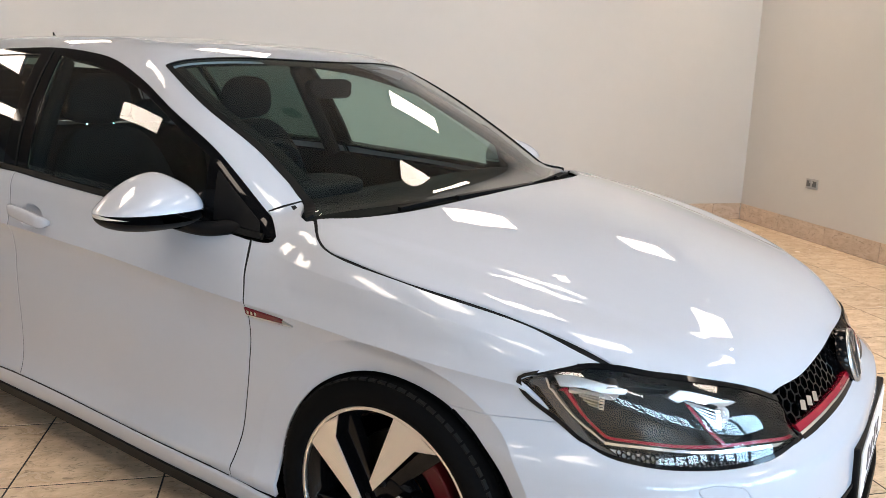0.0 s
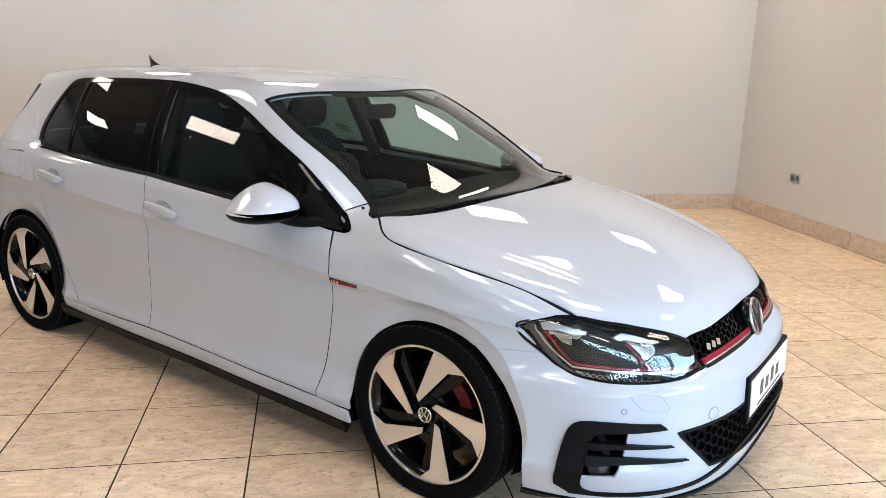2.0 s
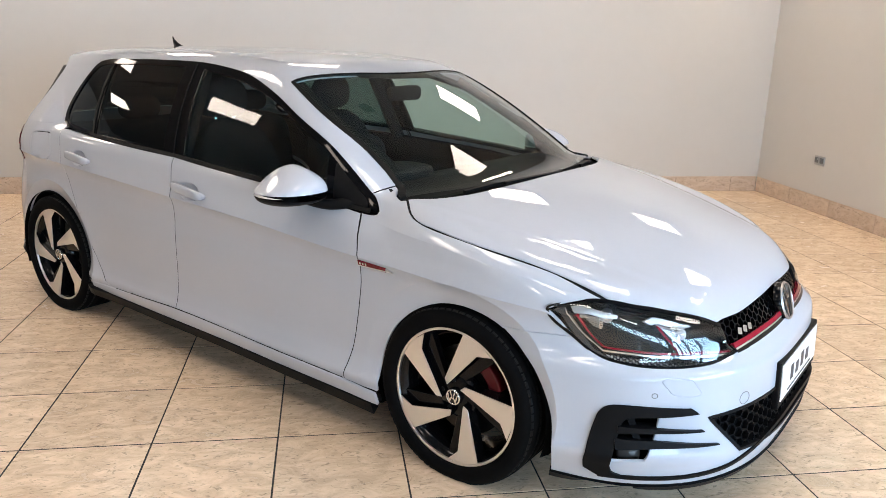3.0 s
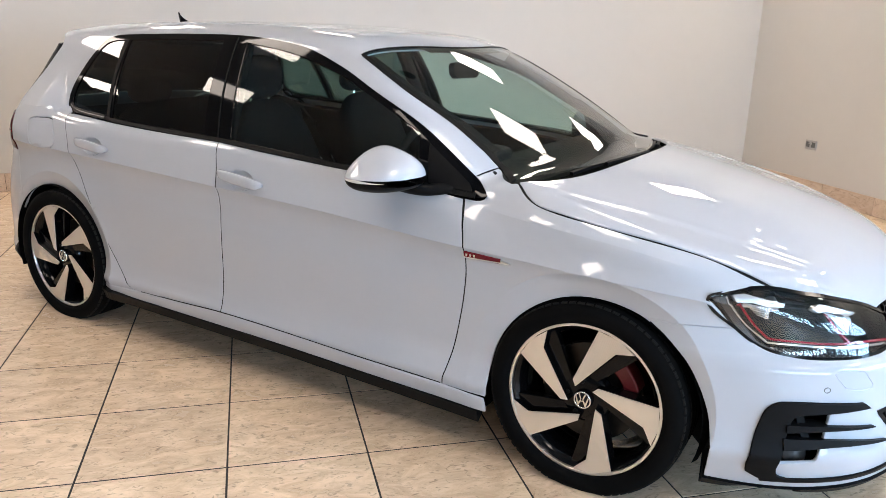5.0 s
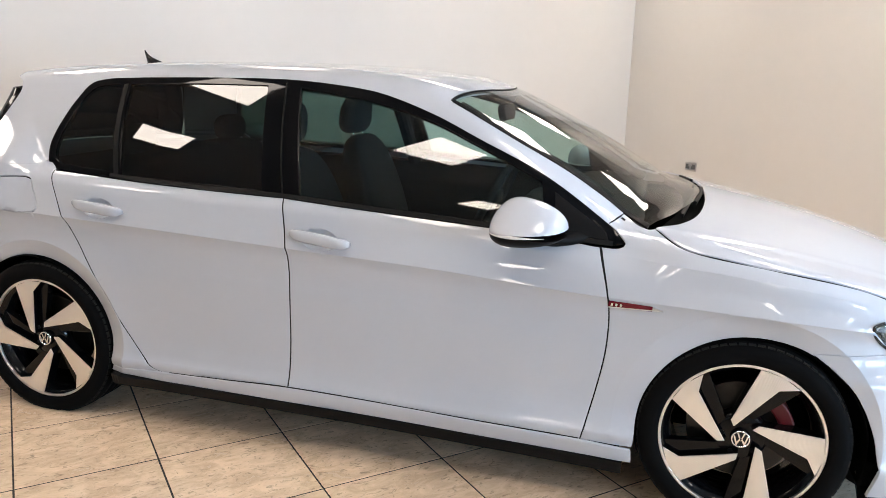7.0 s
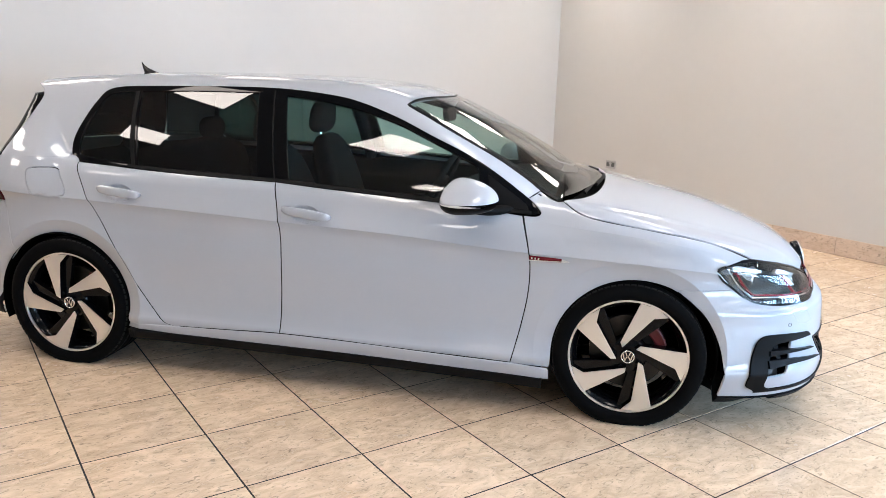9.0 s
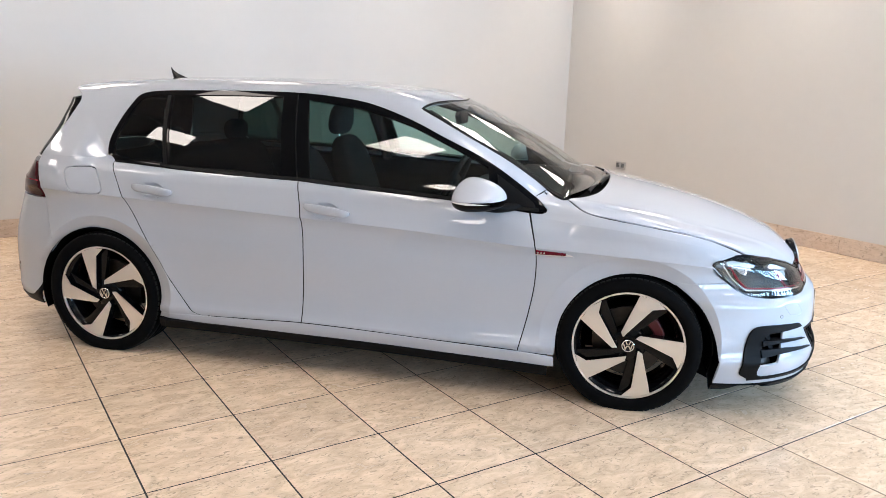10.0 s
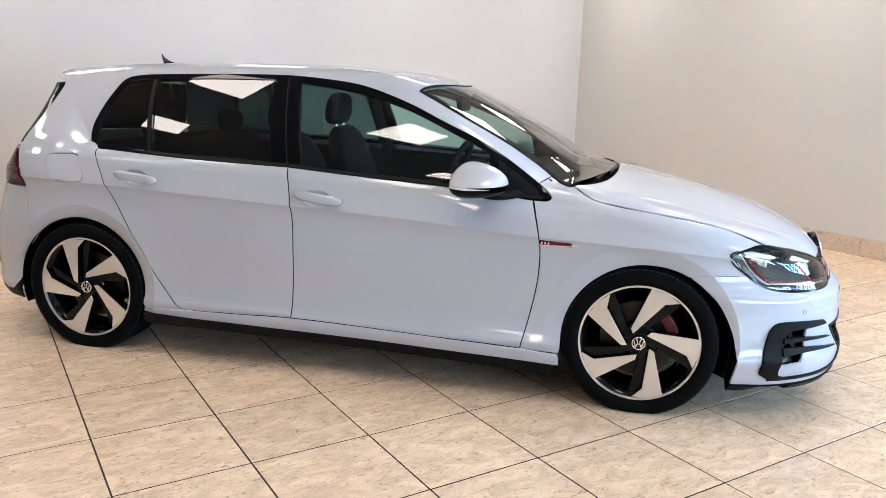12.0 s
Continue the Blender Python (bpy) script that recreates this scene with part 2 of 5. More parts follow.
def prism(points, y0, y1, bm=None, bevel=0.0):
    """A flat outline of (x, z) points, extruded along y."""
    bm = bm or bmesh.new()
    front = [bm.verts.new((x, y0, z)) for x, z in points]
    rear = [bm.verts.new((x, y1, z)) for x, z in points]
    faces = [bm.faces.new(front), bm.faces.new(rear[::-1])]
    for i in range(len(points)):
        j = (i + 1) % len(points)
        faces.append(bm.faces.new((front[j], front[i], rear[i], rear[j])))
    bmesh.ops.recalc_face_normals(bm, faces=faces)
    if bevel:
        bmesh.ops.bevel(bm, geom=list({e for f in faces for e in f.edges}), offset=bevel, segments=2, profile=0.5, affect="EDGES")
    return bm


def rod(a, b, r, sides=12, bm=None):
    bm = bm or bmesh.new()
    a, b = Vector(a), Vector(b)
    turn = (b - a).to_track_quat("Z", "Y").to_matrix().to_4x4()
    bmesh.ops.create_cone(bm, cap_ends=True, segments=sides, radius1=r, radius2=r, depth=(b - a).length, matrix=Matrix.Translation((a + b) / 2) @ turn)
    return bm


def blob(c, half, power=2.5, rows=24, cols=36, bm=None, shape=None):
    """A rounded box (superellipsoid); shape may move its points."""
    bm = bm or bmesh.new()
    sg = lambda v, p: math.copysign(abs(v) ** p, v)
    grid = []
    for i in range(rows + 1):
        la = math.pi * (i / rows - 0.5)
        ring = []
        for j in range(cols):
            lo = 2 * math.pi * j / cols
            p = Vector((sg(math.cos(la), 2 / power) * sg(math.cos(lo), 2 / power), sg(math.cos(la), 2 / power) * sg(math.sin(lo), 2 / power), sg(math.sin(la), 2 / power)))
            if shape:
                p = shape(p)
            ring.append(bm.verts.new((c[0] + p.x * half[0], c[1] + p.y * half[1], c[2] + p.z * half[2])))
        grid.append(ring)
    for i in range(rows):
        for j in range(cols):
            bm.faces.new((grid[i][j], grid[i][(j + 1) % cols], grid[i + 1][(j + 1) % cols], grid[i + 1][j]))
    bmesh.ops.remove_doubles(bm, verts=bm.verts, dist=1e-5)
    bmesh.ops.recalc_face_normals(bm, faces=bm.faces)
    return bm



# ---- the car's outer skin: one implicit form, from which every panel is cut ----
def curve(*keys):
    """A smooth curve (monotone cubic) through (x, value) keys, flat-sloped beyond the ends."""
    kx = np.array([k[0] for k in keys], float)
    ky = np.array([k[1] for k in keys], float)
    h, d = np.diff(kx), np.diff(ky) / np.diff(kx)
    m = np.zeros_like(ky)
    for i in range(1, len(kx) - 1):
        if d[i - 1] * d[i] > 0:
            w1, w2 = 2 * h[i] + h[i - 1], h[i] + 2 * h[i - 1]
            m[i] = (w1 + w2) / (w1 / d[i - 1] + w2 / d[i])
    m[0], m[-1] = d[0], d[-1]

    def value(x):
        x = np.asarray(x, float)
        i = np.clip(np.searchsorted(kx, x) - 1, 0, len(h) - 1)
        t = (x - kx[i]) / h[i]
        tc = np.clip(t, 0, 1)
        v = ((1 + 2 * tc) * (1 - tc) ** 2 * ky[i] + tc * (1 - tc) ** 2 * h[i] * m[i]
             + tc * tc * (3 - 2 * tc) * ky[i + 1] + tc * tc * (tc - 1) * h[i] * m[i + 1])
        return v + np.where(t < 0, t * h[i] * m[0], 0) + np.where(t > 1, (t - 1) * h[i] * m[-1], 0)
    return value


def smax(a, b, k):
    h = np.maximum(k - np.abs(a - b), 0) / k
    return np.maximum(a, b) + h * h * k / 4


def smin(a, b, k):
    return -smax(-a, -b, k)


def ramp(a, b, x):
    t = np.clip((x - a) / (b - a), 0, 1)
    return t * t * (3 - 2 * t)


HUB_Z = 0.302
AXLE_F, AXLE_R, HUB, LIP = 1.3155, -1.3155, 0.315, 0.393
FLANK_LOW = curve((0.08, 0.80), (0.14, 0.838), (0.18, 0.851), (0.225, 0.865), (0.266, 0.8785), (0.29, 0.8705), (0.32, 0.8640), (0.36, 0.8595), (0.42, 0.8585), (0.50, 0.8595), (0.58, 0.8580), (0.65, 0.8530), (0.70, 0.8545), (0.722, 0.8590), (0.74, 0.8675))
FLANK_UP = curve((0.74, 0.8675), (0.80, 0.849), (0.87, 0.832), (0.93, 0.815), (0.97, 0.79))
CREASE = curve((-2.0, 0.832), (-1.12, 0.806), (-0.23, 0.772), (0.3, 0.750), (0.87, 0.712), (1.35, 0.70), (1.8, 0.66))
TAPER = curve((-1.9, -0.04), (-1.3, -0.020), (-0.8, -0.008), (-0.2, 0.0), (0.4, 0.0), (0.85, -0.006), (1.3, 0.003), (1.8, 0.004))
NOSE = curve((0.10, 2.16), (0.16, 2.205), (0.24, 2.222), (0.34, 2.208), (0.46, 2.203), (0.515, 2.196), (0.545, 2.172), (0.57, 2.152), (0.62, 2.130), (0.70, 2.094), (0.80, 2.02))
NOSE_N = curve((0.12, 3.0), (0.36, 2.92), (0.48, 2.86), (0.52, 2.82), (0.56, 2.5), (0.60, 2.38), (0.63, 2.36), (0.70, 2.48), (0.78, 2.55))
TAIL = curve((0.15, -2.00), (0.28, -2.075), (0.45, -2.09), (0.62, -2.075), (0.76, -2.03), (0.90, -1.962), (1.05, -1.88))
TAIL_N = curve((0.2, 3.8), (0.5, 3.75), (0.7, 3.4), (0.8, 3.4), (0.92, 3.2), (1.05, 2.8))
BELT = curve((-2.0, 0.995), (-1.3, 0.964), (-0.95, 0.947), (-0.6, 0.940), (-0.25, 0.932), (0.5, 0.889), (0.92, 0.854), (1.3, 0.85))
HOOD = curve((0.7, 0.985), (1.05, 0.962), (1.3, 0.925), (1.6, 0.866), (1.85, 0.793), (2.0, 0.730), (2.1, 0.675), (2.2, 0.59))
HOOD_DROP = curve((0.9, 0.035), (1.3, 0.05), (1.75, 0.075), (2.1, 0.06))
ROOF = curve((-2.05, 1.315), (-1.7, 1.350), (-1.4, 1.380), (-1.0, 1.400), (-0.6, 1.406), (-0.2, 1.401), (0.1, 1.380), (0.4, 1.335), (0.8, 1.24))
GLASS_TAPER = curve((-1.9, -0.110), (-1.3, -0.052), (-0.8, -0.014), (-0.25, 0.0), (0.3, -0.004), (0.7, -0.025), (0.95, -0.055), (1.2, -0.10))
SCREEN = curve((0.80, 1.290), (0.85, 1.223), (0.95, 1.083), (1.10, 0.835), (1.22, 0.603), (1.33, 0.358), (1.45, 0.07))
REAR = curve((0.80, -1.925), (1.0, -1.862), (1.15, -1.808), (1.28, -1.755), (1.33, -1.75), (1.45, -1.70))


WING_LINE = curve((0.85, 0.848), (1.0, 0.834), (1.21, 0.820), (1.40, 0.799), (1.585, 0.766), (1.75, 0.725))


def cabin(x, y, z):
    """The greenhouse alone: below zero inside it."""
    y = np.abs(y)
    g = z - 0.95
    side = y - (0.803 - 0.304 * g - 0.62 * g * g + GLASS_TAPER(x) * (1 + 0.3 * g))
    roof = z - (ROOF(x) - 0.022 * (y / 0.6) ** 2)
    screen = (x + 0.10 * (y / 0.6) ** 2 + 0.035 * (y / 0.6) ** 4 - SCREEN(z)) * 0.46
    rear = (REAR(z) - x + 0.12 * (y / 0.6) ** 2) * 0.9
    return smax(smax(side * 0.88, roof, 0.06), smax(screen, rear, 0.02), 0.035)


def skin(x, y, z):
    """Below zero inside the car's outer form, above it outside."""
    y = np.abs(y)
    # flank with its crease, and lips round the wheel openings
    zz = z - (CREASE(x) - 0.735) * ramp(0.28, 0.6, z)
    w = np.where(zz > 0.74, FLANK_UP(zz), FLANK_LOW(zz)) + TAPER(x)
    w = w + 0.012 * ramp(-0.1, 0.75, x) * ramp(1.6, 1.2, x) * ramp(0.39, 0.26, z)
    for ax in (AXLE_F, AXLE_R):
        r = np.hypot(x - ax, z - HUB)
        fade = 0.25 + 0.75 * ramp(-0.34, 0.0, x - ax) if ax > 0 else 1.0
        w = w + np.where(r < LIP, np.maximum(0.013 * fade - 0.34 * fade * (LIP - r), -0.03), 0.013 * fade * np.exp(-(r - LIP) / 0.09)) * ramp(0.10, 0.25, z)
    w = w - 0.034 * np.exp(-((x - 0.93) / 0.15) ** 2) * ramp(0.77, 0.87, z)
    w = w + 0.009 * np.maximum(1 - np.abs(z - WING_LINE(x)) / 0.055, 0) * ramp(0.86, 1.05, x) * ramp(1.70, 1.50, x)
    w = w - ramp(-1.0, -1.5, x) * 0.6 * np.maximum(z - 0.78, 0) ** 2
    n = NOSE_N(z)
    w = np.maximum(w, 0.3)
    u = np.maximum(x - 1.3, 0) / np.maximum(NOSE(z) - 1.3, 0.2)
    front = (u ** n + (y / w) ** n) ** (1 / n)
    v = np.maximum(-1.3 - x, 0) / (-1.3 - TAIL(z))
    b = TAIL_N(z)
    back = (v ** b + (y / w) ** b) ** (1 / b)
    plan = (np.where(x > 0, front, back) - 1) * 0.85
    # bonnet and shoulder
    fold = 0.585 + 0.26 * (1.6 - x)
    inner = smin(y, fold, 0.04)
    crest = -(0.003 * ramp(-0.012, 0.04, y - fold) + 0.08 * np.maximum(y - fold, 0)) * ramp(2.08, 1.85, x)
    inner = inner + (y - inner) * ramp(1.82, 2.02, x)
    top = HOOD(x) - 1.05 * HOOD_DROP(x) * (inner / 0.74) ** 2 + crest
    shoulder = np.where(x > 0.95, top, BELT(x) + 0.012 + 0.04 * ramp(-1.2, -1.5, x) + (top - BELT(x) - 0.012) * ramp(0.75, 0.95, x))
    low = smax(plan, (z - shoulder) * 0.95, 0.045 + 0.035 * ramp(0.6, 1.0, x) + 0.035 * ramp(-1.2, -1.5, x))
    low = smax(low, 0.13 - z, 0.02)
    # greenhouse
    house = smax(cabin(x, y, z), BELT(x) - 0.025 - 0.02 * ramp(-1.2, -1.5, x) - z, 0.02)
    return smin(low, house, 0.018 + 0.15 * ramp(-1.30, -1.50, x))


def cast(origin, way, reach, steps=90, form=None):
    """The first places at which rays (rows of origin and unit way) enter the skin."""
    o, d = np.asarray(origin, float), np.asarray(way, float)
    form = form or skin
    lo = np.zeros(len(o))
    hi = np.full(len(o), np.nan)
    prev = np.zeros(len(o))
    for s in np.linspace(0, reach, steps)[1:]:
        p = o + d * s
        hit = np.isnan(hi) & (form(*p.T) < 0)
        hi[hit], lo[hit] = s, prev[hit]
        prev[:] = s
    hi = np.where(np.isnan(hi), reach, hi)
    lo = np.where(hi >= reach, reach, lo)
    for _ in range(26):
        mid = (lo + hi) / 2
        inside = form(*(o + d * mid[:, None]).T) < 0
        hi, lo = np.where(inside, mid, hi), np.where(inside, lo, mid)
    return o + d * ((lo + hi) / 2)[:, None]


def normals(p, e=6e-4):
    g = np.stack([skin(*(p + e * a).T) - skin(*(p - e * a).T) for a in np.eye(3)], 1)
    return g / np.maximum(np.linalg.norm(g, axis=1, keepdims=True), 1e-9)


# ---- panels cut from the skin ----
def side_map(sign):
    def place(q):
        o = np.stack([q[:, 0], np.full(len(q), 1.3 * sign), q[:, 1]], 1)
        return cast(o, np.tile([0.0, -sign, 0.0], (len(q), 1)), 1.28)
    return place


def pane_map(sign):
    """Side glass: on the greenhouse alone, 4 mm inside its face."""
    def place(q):
        o = np.stack([q[:, 0], np.full(len(q), 1.3 * sign), q[:, 1]], 1)
        return cast(o, np.tile([0.0, -sign, 0.0], (len(q), 1)), 1.28, form=cabin) - [0, 0.004 * sign, 0]
    return place


def trim_map(sign):
    """Window frames: on the greenhouse alone, so that the doors close over their lower edge."""
    def place(q):
        o = np.stack([q[:, 0], np.full(len(q), 1.3 * sign), q[:, 1]], 1)
        return cast(o, np.tile([0.0, -sign, 0.0], (len(q), 1)), 1.28, form=cabin)
    return place


def ring_map(q):
    """(along, arc): outward round the cabin from a line at z = 0.8; arc in units of 0.7 m a radian, from the right side over the roof."""
    a = q[:, 1] / 0.7
    d = np.stack([0 * a, -np.cos(a), np.sin(a)], 1)
    return cast(np.stack([q[:, 0], 0 * a, 0 * a + 0.8], 1) + d * 1.3, -d, 1.28)


def nose_map(q):
    a = q[:, 0] / 0.9
    d = np.stack([np.sin(a), -np.cos(a), 0 * a], 1)
    return cast(np.stack([0 * a + 1.2, 0 * a, q[:, 1]], 1) + d * 1.35, -d, 1.33)


def tail_map(q):
    a = q[:, 0] / 0.9
    d = np.stack([-np.sin(a), -np.cos(a), 0 * a], 1)
    return cast(np.stack([0 * a - 1.2, 0 * a, q[:, 1]], 1) + d * 1.35, -d, 1.33)


def top_map(q):
    o = np.stack([q[:, 0], q[:, 1], np.full(len(q), 1.7)], 1)
    return cast(o, np.tile([0.0, 0.0, -1.0], (len(q), 1)), 1.4, steps=160)


def polar(points):
    """Degrees round the nose or tail, and height, to panel coordinates."""
    return [(math.radians(p[0]) * 0.9, *p[1:]) for p in points]


def round_cabin(points):
    """(x, z) on the right flank to ring coordinates."""
    p = side_map(-1)(np.array([[a[0], a[1]] for a in points]))
    return [(a[0], 0.7 * math.atan2(b[2] - 0.8, -b[1]), *a[2:]) for a, b in zip(points, p)]


def other_side(points, middle):
    """The outline mirrored in its first coordinate (nose, tail) about the middle."""
    return [(2 * middle - p[0], *p[1:]) for p in points][::-1]


def traced(points, spacing=0.012, closed=True):
    """A close line of points: a smooth curve through those given, broken at corners (a third entry of 1)."""
    pts = [np.array(p[:2], float) for p in points]
    corner = [len(p) > 2 and p[2] == 1 for p in points]
    n, out = len(pts), []
    for i in range(n if closed else n - 1):
        a, b = pts[i], pts[(i + 1) % n]
        before = a - (b - a) if corner[i] or (not closed and i == 0) else pts[i - 1]
        after = b + (b - a) if corner[(i + 1) % n] or (not closed and i == n - 2) else pts[(i + 2) % n]
        long = np.linalg.norm(b - a)
        t1, t2 = (b - before) / max(np.linalg.norm(b - before), 1e-9) * long, (after - a) / max(np.linalg.norm(after - a), 1e-9) * long
        for s in np.linspace(0, 1, max(2, int(np.ceil(long / spacing)) + 1))[:-1]:
            out.append((2 * s**3 - 3 * s**2 + 1) * a + (s**3 - 2 * s**2 + s) * t1 + (3 * s**2 - 2 * s**3) * b + (s**3 - s**2) * t2)
    if not closed:
        out.append(pts[-1])
    return np.array(out)


def area(loop):
    x, y = loop.T
    return 0.5 * np.sum(x * np.roll(y, -1) - np.roll(x, -1) * y)


def inset(loop, by):
    """A closed line, anticlockwise, drawn in by a small distance."""
    d = np.roll(loop, -1, 0) - np.roll(loop, 1, 0)
    nrm = np.stack([-d[:, 1], d[:, 0]], 1) / np.maximum(np.linalg.norm(d, axis=1, keepdims=True), 1e-9)
    return loop + nrm * by


def within(p, loop):
    x, y = p[:, :1], p[:, 1:]
    x0, y0 = loop.T
    x1, y1 = np.roll(loop, -1, 0).T
    cross = ((y0 > y) != (y1 > y)) & (x < (x1 - x0) * (y - y0) / np.where(y1 == y0, 1e-12, y1 - y0) + x0)
    return cross.sum(1) % 2 == 1


def panel(name, outline, place, mat, parent, label="", gap=0.0018, depth=0.012, step=0.028, lift=0.0, holes=(), edge=0.0015, spacing=0.012, folds=()):
    """A sheet of the skin inside an outline, with rolled edges: lift raises (or sinks) it along the normal."""
    loop = traced(outline, spacing)
    if area(loop) < 0:
        loop = loop[::-1]
    loop = inset(loop, gap)
    cut = []
    for h in holes:
        hl = traced(h, spacing)
        if area(hl) < 0:
            hl = hl[::-1]
        cut.append(inset(hl, -gap))
    lo, hi = loop.min(0), loop.max(0)
    gx, gy = np.meshgrid(np.arange(lo[0] + step / 2, hi[0], step), np.arange(lo[1] + step / 2, hi[1], step))
    grid = np.stack([gx.ravel(), gy.ravel()], 1)
    keep = within(grid, loop)
    for c in cut:
        keep &= ~within(grid, c)
    grid = grid[keep]
    rims = [loop, *cut]
    if len(grid):
        near = np.full(len(grid), 9.0)
        for r in rims:
            for i in range(0, len(r), 64):
                near = np.minimum(near, np.linalg.norm(grid[:, None] - r[None, i:i + 64], axis=2).min(1))
        grid = grid[near > step * 0.42]
    lines = []
    for f in folds:
        f = f[within(f, loop)]
        for c in cut:
            f = f[~within(f, c)]
        for r in rims:
            f = f[np.array([np.linalg.norm(r - p, axis=1).min() > 0.004 for p in f], bool)] if len(f) else f
        if len(f) and len(grid):
            grid = grid[np.array([np.linalg.norm(f - p, axis=1).min() > 0.010 for p in grid], bool)]
        lines.append(f)
    grid = np.concatenate([grid, *lines])
    flat = np.concatenate([*rims, grid])
    loops, at = [], 0
    for r in rims:
        loops.append(list(range(at, at + len(r))))
        at += len(r)
    edges = [(l[i], l[(i + 1) % len(l)]) for l in loops for i in range(len(l))]
    vs, _, faces, origin, _, _ = geometry.delaunay_2d_cdt([Vector(p) for p in flat], edges, [], 0, 1e-7)
    flat2 = np.array([v[:] for v in vs])
    back = {o: i for i, os in enumerate(origin) for o in os}
    mids = np.array([flat2[list(f)].mean(0) for f in faces])
    good = within(mids, loop)
    for c in cut:
        good &= ~within(mids, c)
    faces = [list(f) for f, g in zip(faces, good) if g]

    def raised(q):
        p = place(q)
        n = normals(p)
        up = lift(q)[:, None] if callable(lift) else lift
        return p + n * up, n
    pos, nrm = raised(flat2)
    if callable(lift):
        e = 1e-3
        da = raised(flat2 + [e, 0])[0] - raised(flat2 - [e, 0])[0]
        db = raised(flat2 + [0, e])[0] - raised(flat2 - [0, e])[0]
        fn = np.cross(da, db)
        fn /= np.maximum(np.linalg.norm(fn, axis=1, keepdims=True), 1e-12)
        nrm = fn * np.sign((fn * nrm).sum(1, keepdims=True))
    a, b, c = faces[len(faces) // 2][:3]
    if np.cross(pos[b] - pos[a], pos[c] - pos[a]) @ nrm[a] < 0:
        faces = [f[::-1] for f in faces]
        turned = -1
    else:
        turned = 1
    verts, vn = [tuple(p) for p in pos], [tuple(p) for p in nrm]
    if depth:
        for l in loops:
            ids = [back[i] for i in l]
            p, n = pos[ids], nrm[ids]
            tang = np.roll(p, -1, 0) - np.roll(p, 1, 0)
            out = np.cross(tang, n)
            out /= np.maximum(np.linalg.norm(out, axis=1, keepdims=True), 1e-9)
            if l is not loops[0]:
                out = -out
            mid = flat2[ids].mean(0)
            if turned < 0:
                out = -out
            base = len(verts)
            m = len(ids)
            slant = (out + n) / np.linalg.norm(out + n, axis=1, keepdims=True)
            verts += [tuple(v) for v in p] + [tuple(v) for v in p + out * edge - n * edge] + [tuple(v) for v in p + out * edge - n * depth]
            vn += [tuple(v) for v in n] + [tuple(v) for v in slant] + [tuple(v) for v in out]
            for i in range(m):
                j = (i + 1) % m
                for r in (0, 1):
                    q = [base + r * m + i, base + (r + 1) * m + i, base + (r + 1) * m + j, base + r * m + j]
                    pa, pb, pc = (np.array(verts[k]) for k in q[:3])
                    if np.cross(pb - pa, pc - pa) @ np.array(vn[q[1]]) < 0:
                        q = q[::-1]
                    faces.append(q)
    me = bpy.data.meshes.new(name)
    me.from_pydata(verts, [], faces)
    me.materials.append(mat)
    me.polygons.foreach_set("use_smooth", [True] * len(me.polygons))
    me.normals_split_custom_set_from_vertices(vn)
    me.update()
    return part(name, me, mat, parent, label)


def ribbon(name, line, place, width, mat, parent, label="", lift=0.002, thick=0.004, closed=False, taper=None):
    """A raised strip of given width that follows a line on the skin."""
    c = traced(line, 0.015, closed)
    d = np.gradient(c, axis=0) if not closed else np.roll(c, -1, 0) - np.roll(c, 1, 0)
    s = np.stack([-d[:, 1], d[:, 0]], 1) / np.maximum(np.linalg.norm(d, axis=1, keepdims=True), 1e-9)
    w = width / 2 * (np.ones(len(c)) if taper is None else np.interp(np.linspace(0, 1, len(c)), [0, 1], taper))[:, None]
    a, b = place(c - s * w), place(c + s * w)
    na, nb = normals(a), normals(b)
    rows = [a + na * (lift - thick), a + na * lift, b + nb * lift, b + nb * (lift - thick)]
    bm = bmesh.new()
    vv = [[bm.verts.new(p) for p in r] for r in rows]
    m = len(c)
    for i in range(m if closed else m - 1):
        j = (i + 1) % m
        for r in range(3):
            bm.faces.new((vv[r][i], vv[r][j], vv[r + 1][j], vv[r + 1][i]))
    if not closed:
        bm.faces.new([v[0] for v in vv])
        bm.faces.new([v[-1] for v in vv][::-1])
    bmesh.ops.recalc_face_normals(bm, faces=bm.faces)
    return part(name, bm, mat, parent, label)


def oval(cx, cy, rx, ry, n=28, lean=0.0):
    c, s = math.cos(lean), math.sin(lean)
    return [(cx + rx * math.cos(a) * c - ry * math.sin(a) * s, cy + rx * math.cos(a) * s + ry * math.sin(a) * c)
            for a in (2 * math.pi * i / n for i in range(n))]


def arch(cx, cz, rx, rz, a0, a1, n=22):
    """An arc of a wheel opening from angle a0 to a1 (degrees, 90 is up)."""
    return [(cx + rx * math.cos(math.radians(a)), cz + rz * math.sin(math.radians(a))) for a in np.linspace(a0, a1, n)]


# ---- the showroom ----
def in_room(name, bm, mat, label, category, kind="structure", smooth=False):
    ob = new(name, mesh_of(name, bm, mat, smooth))
    ob.matrix_world = IN_ROOM
    return tagged(ob, label, category, kind=kind)


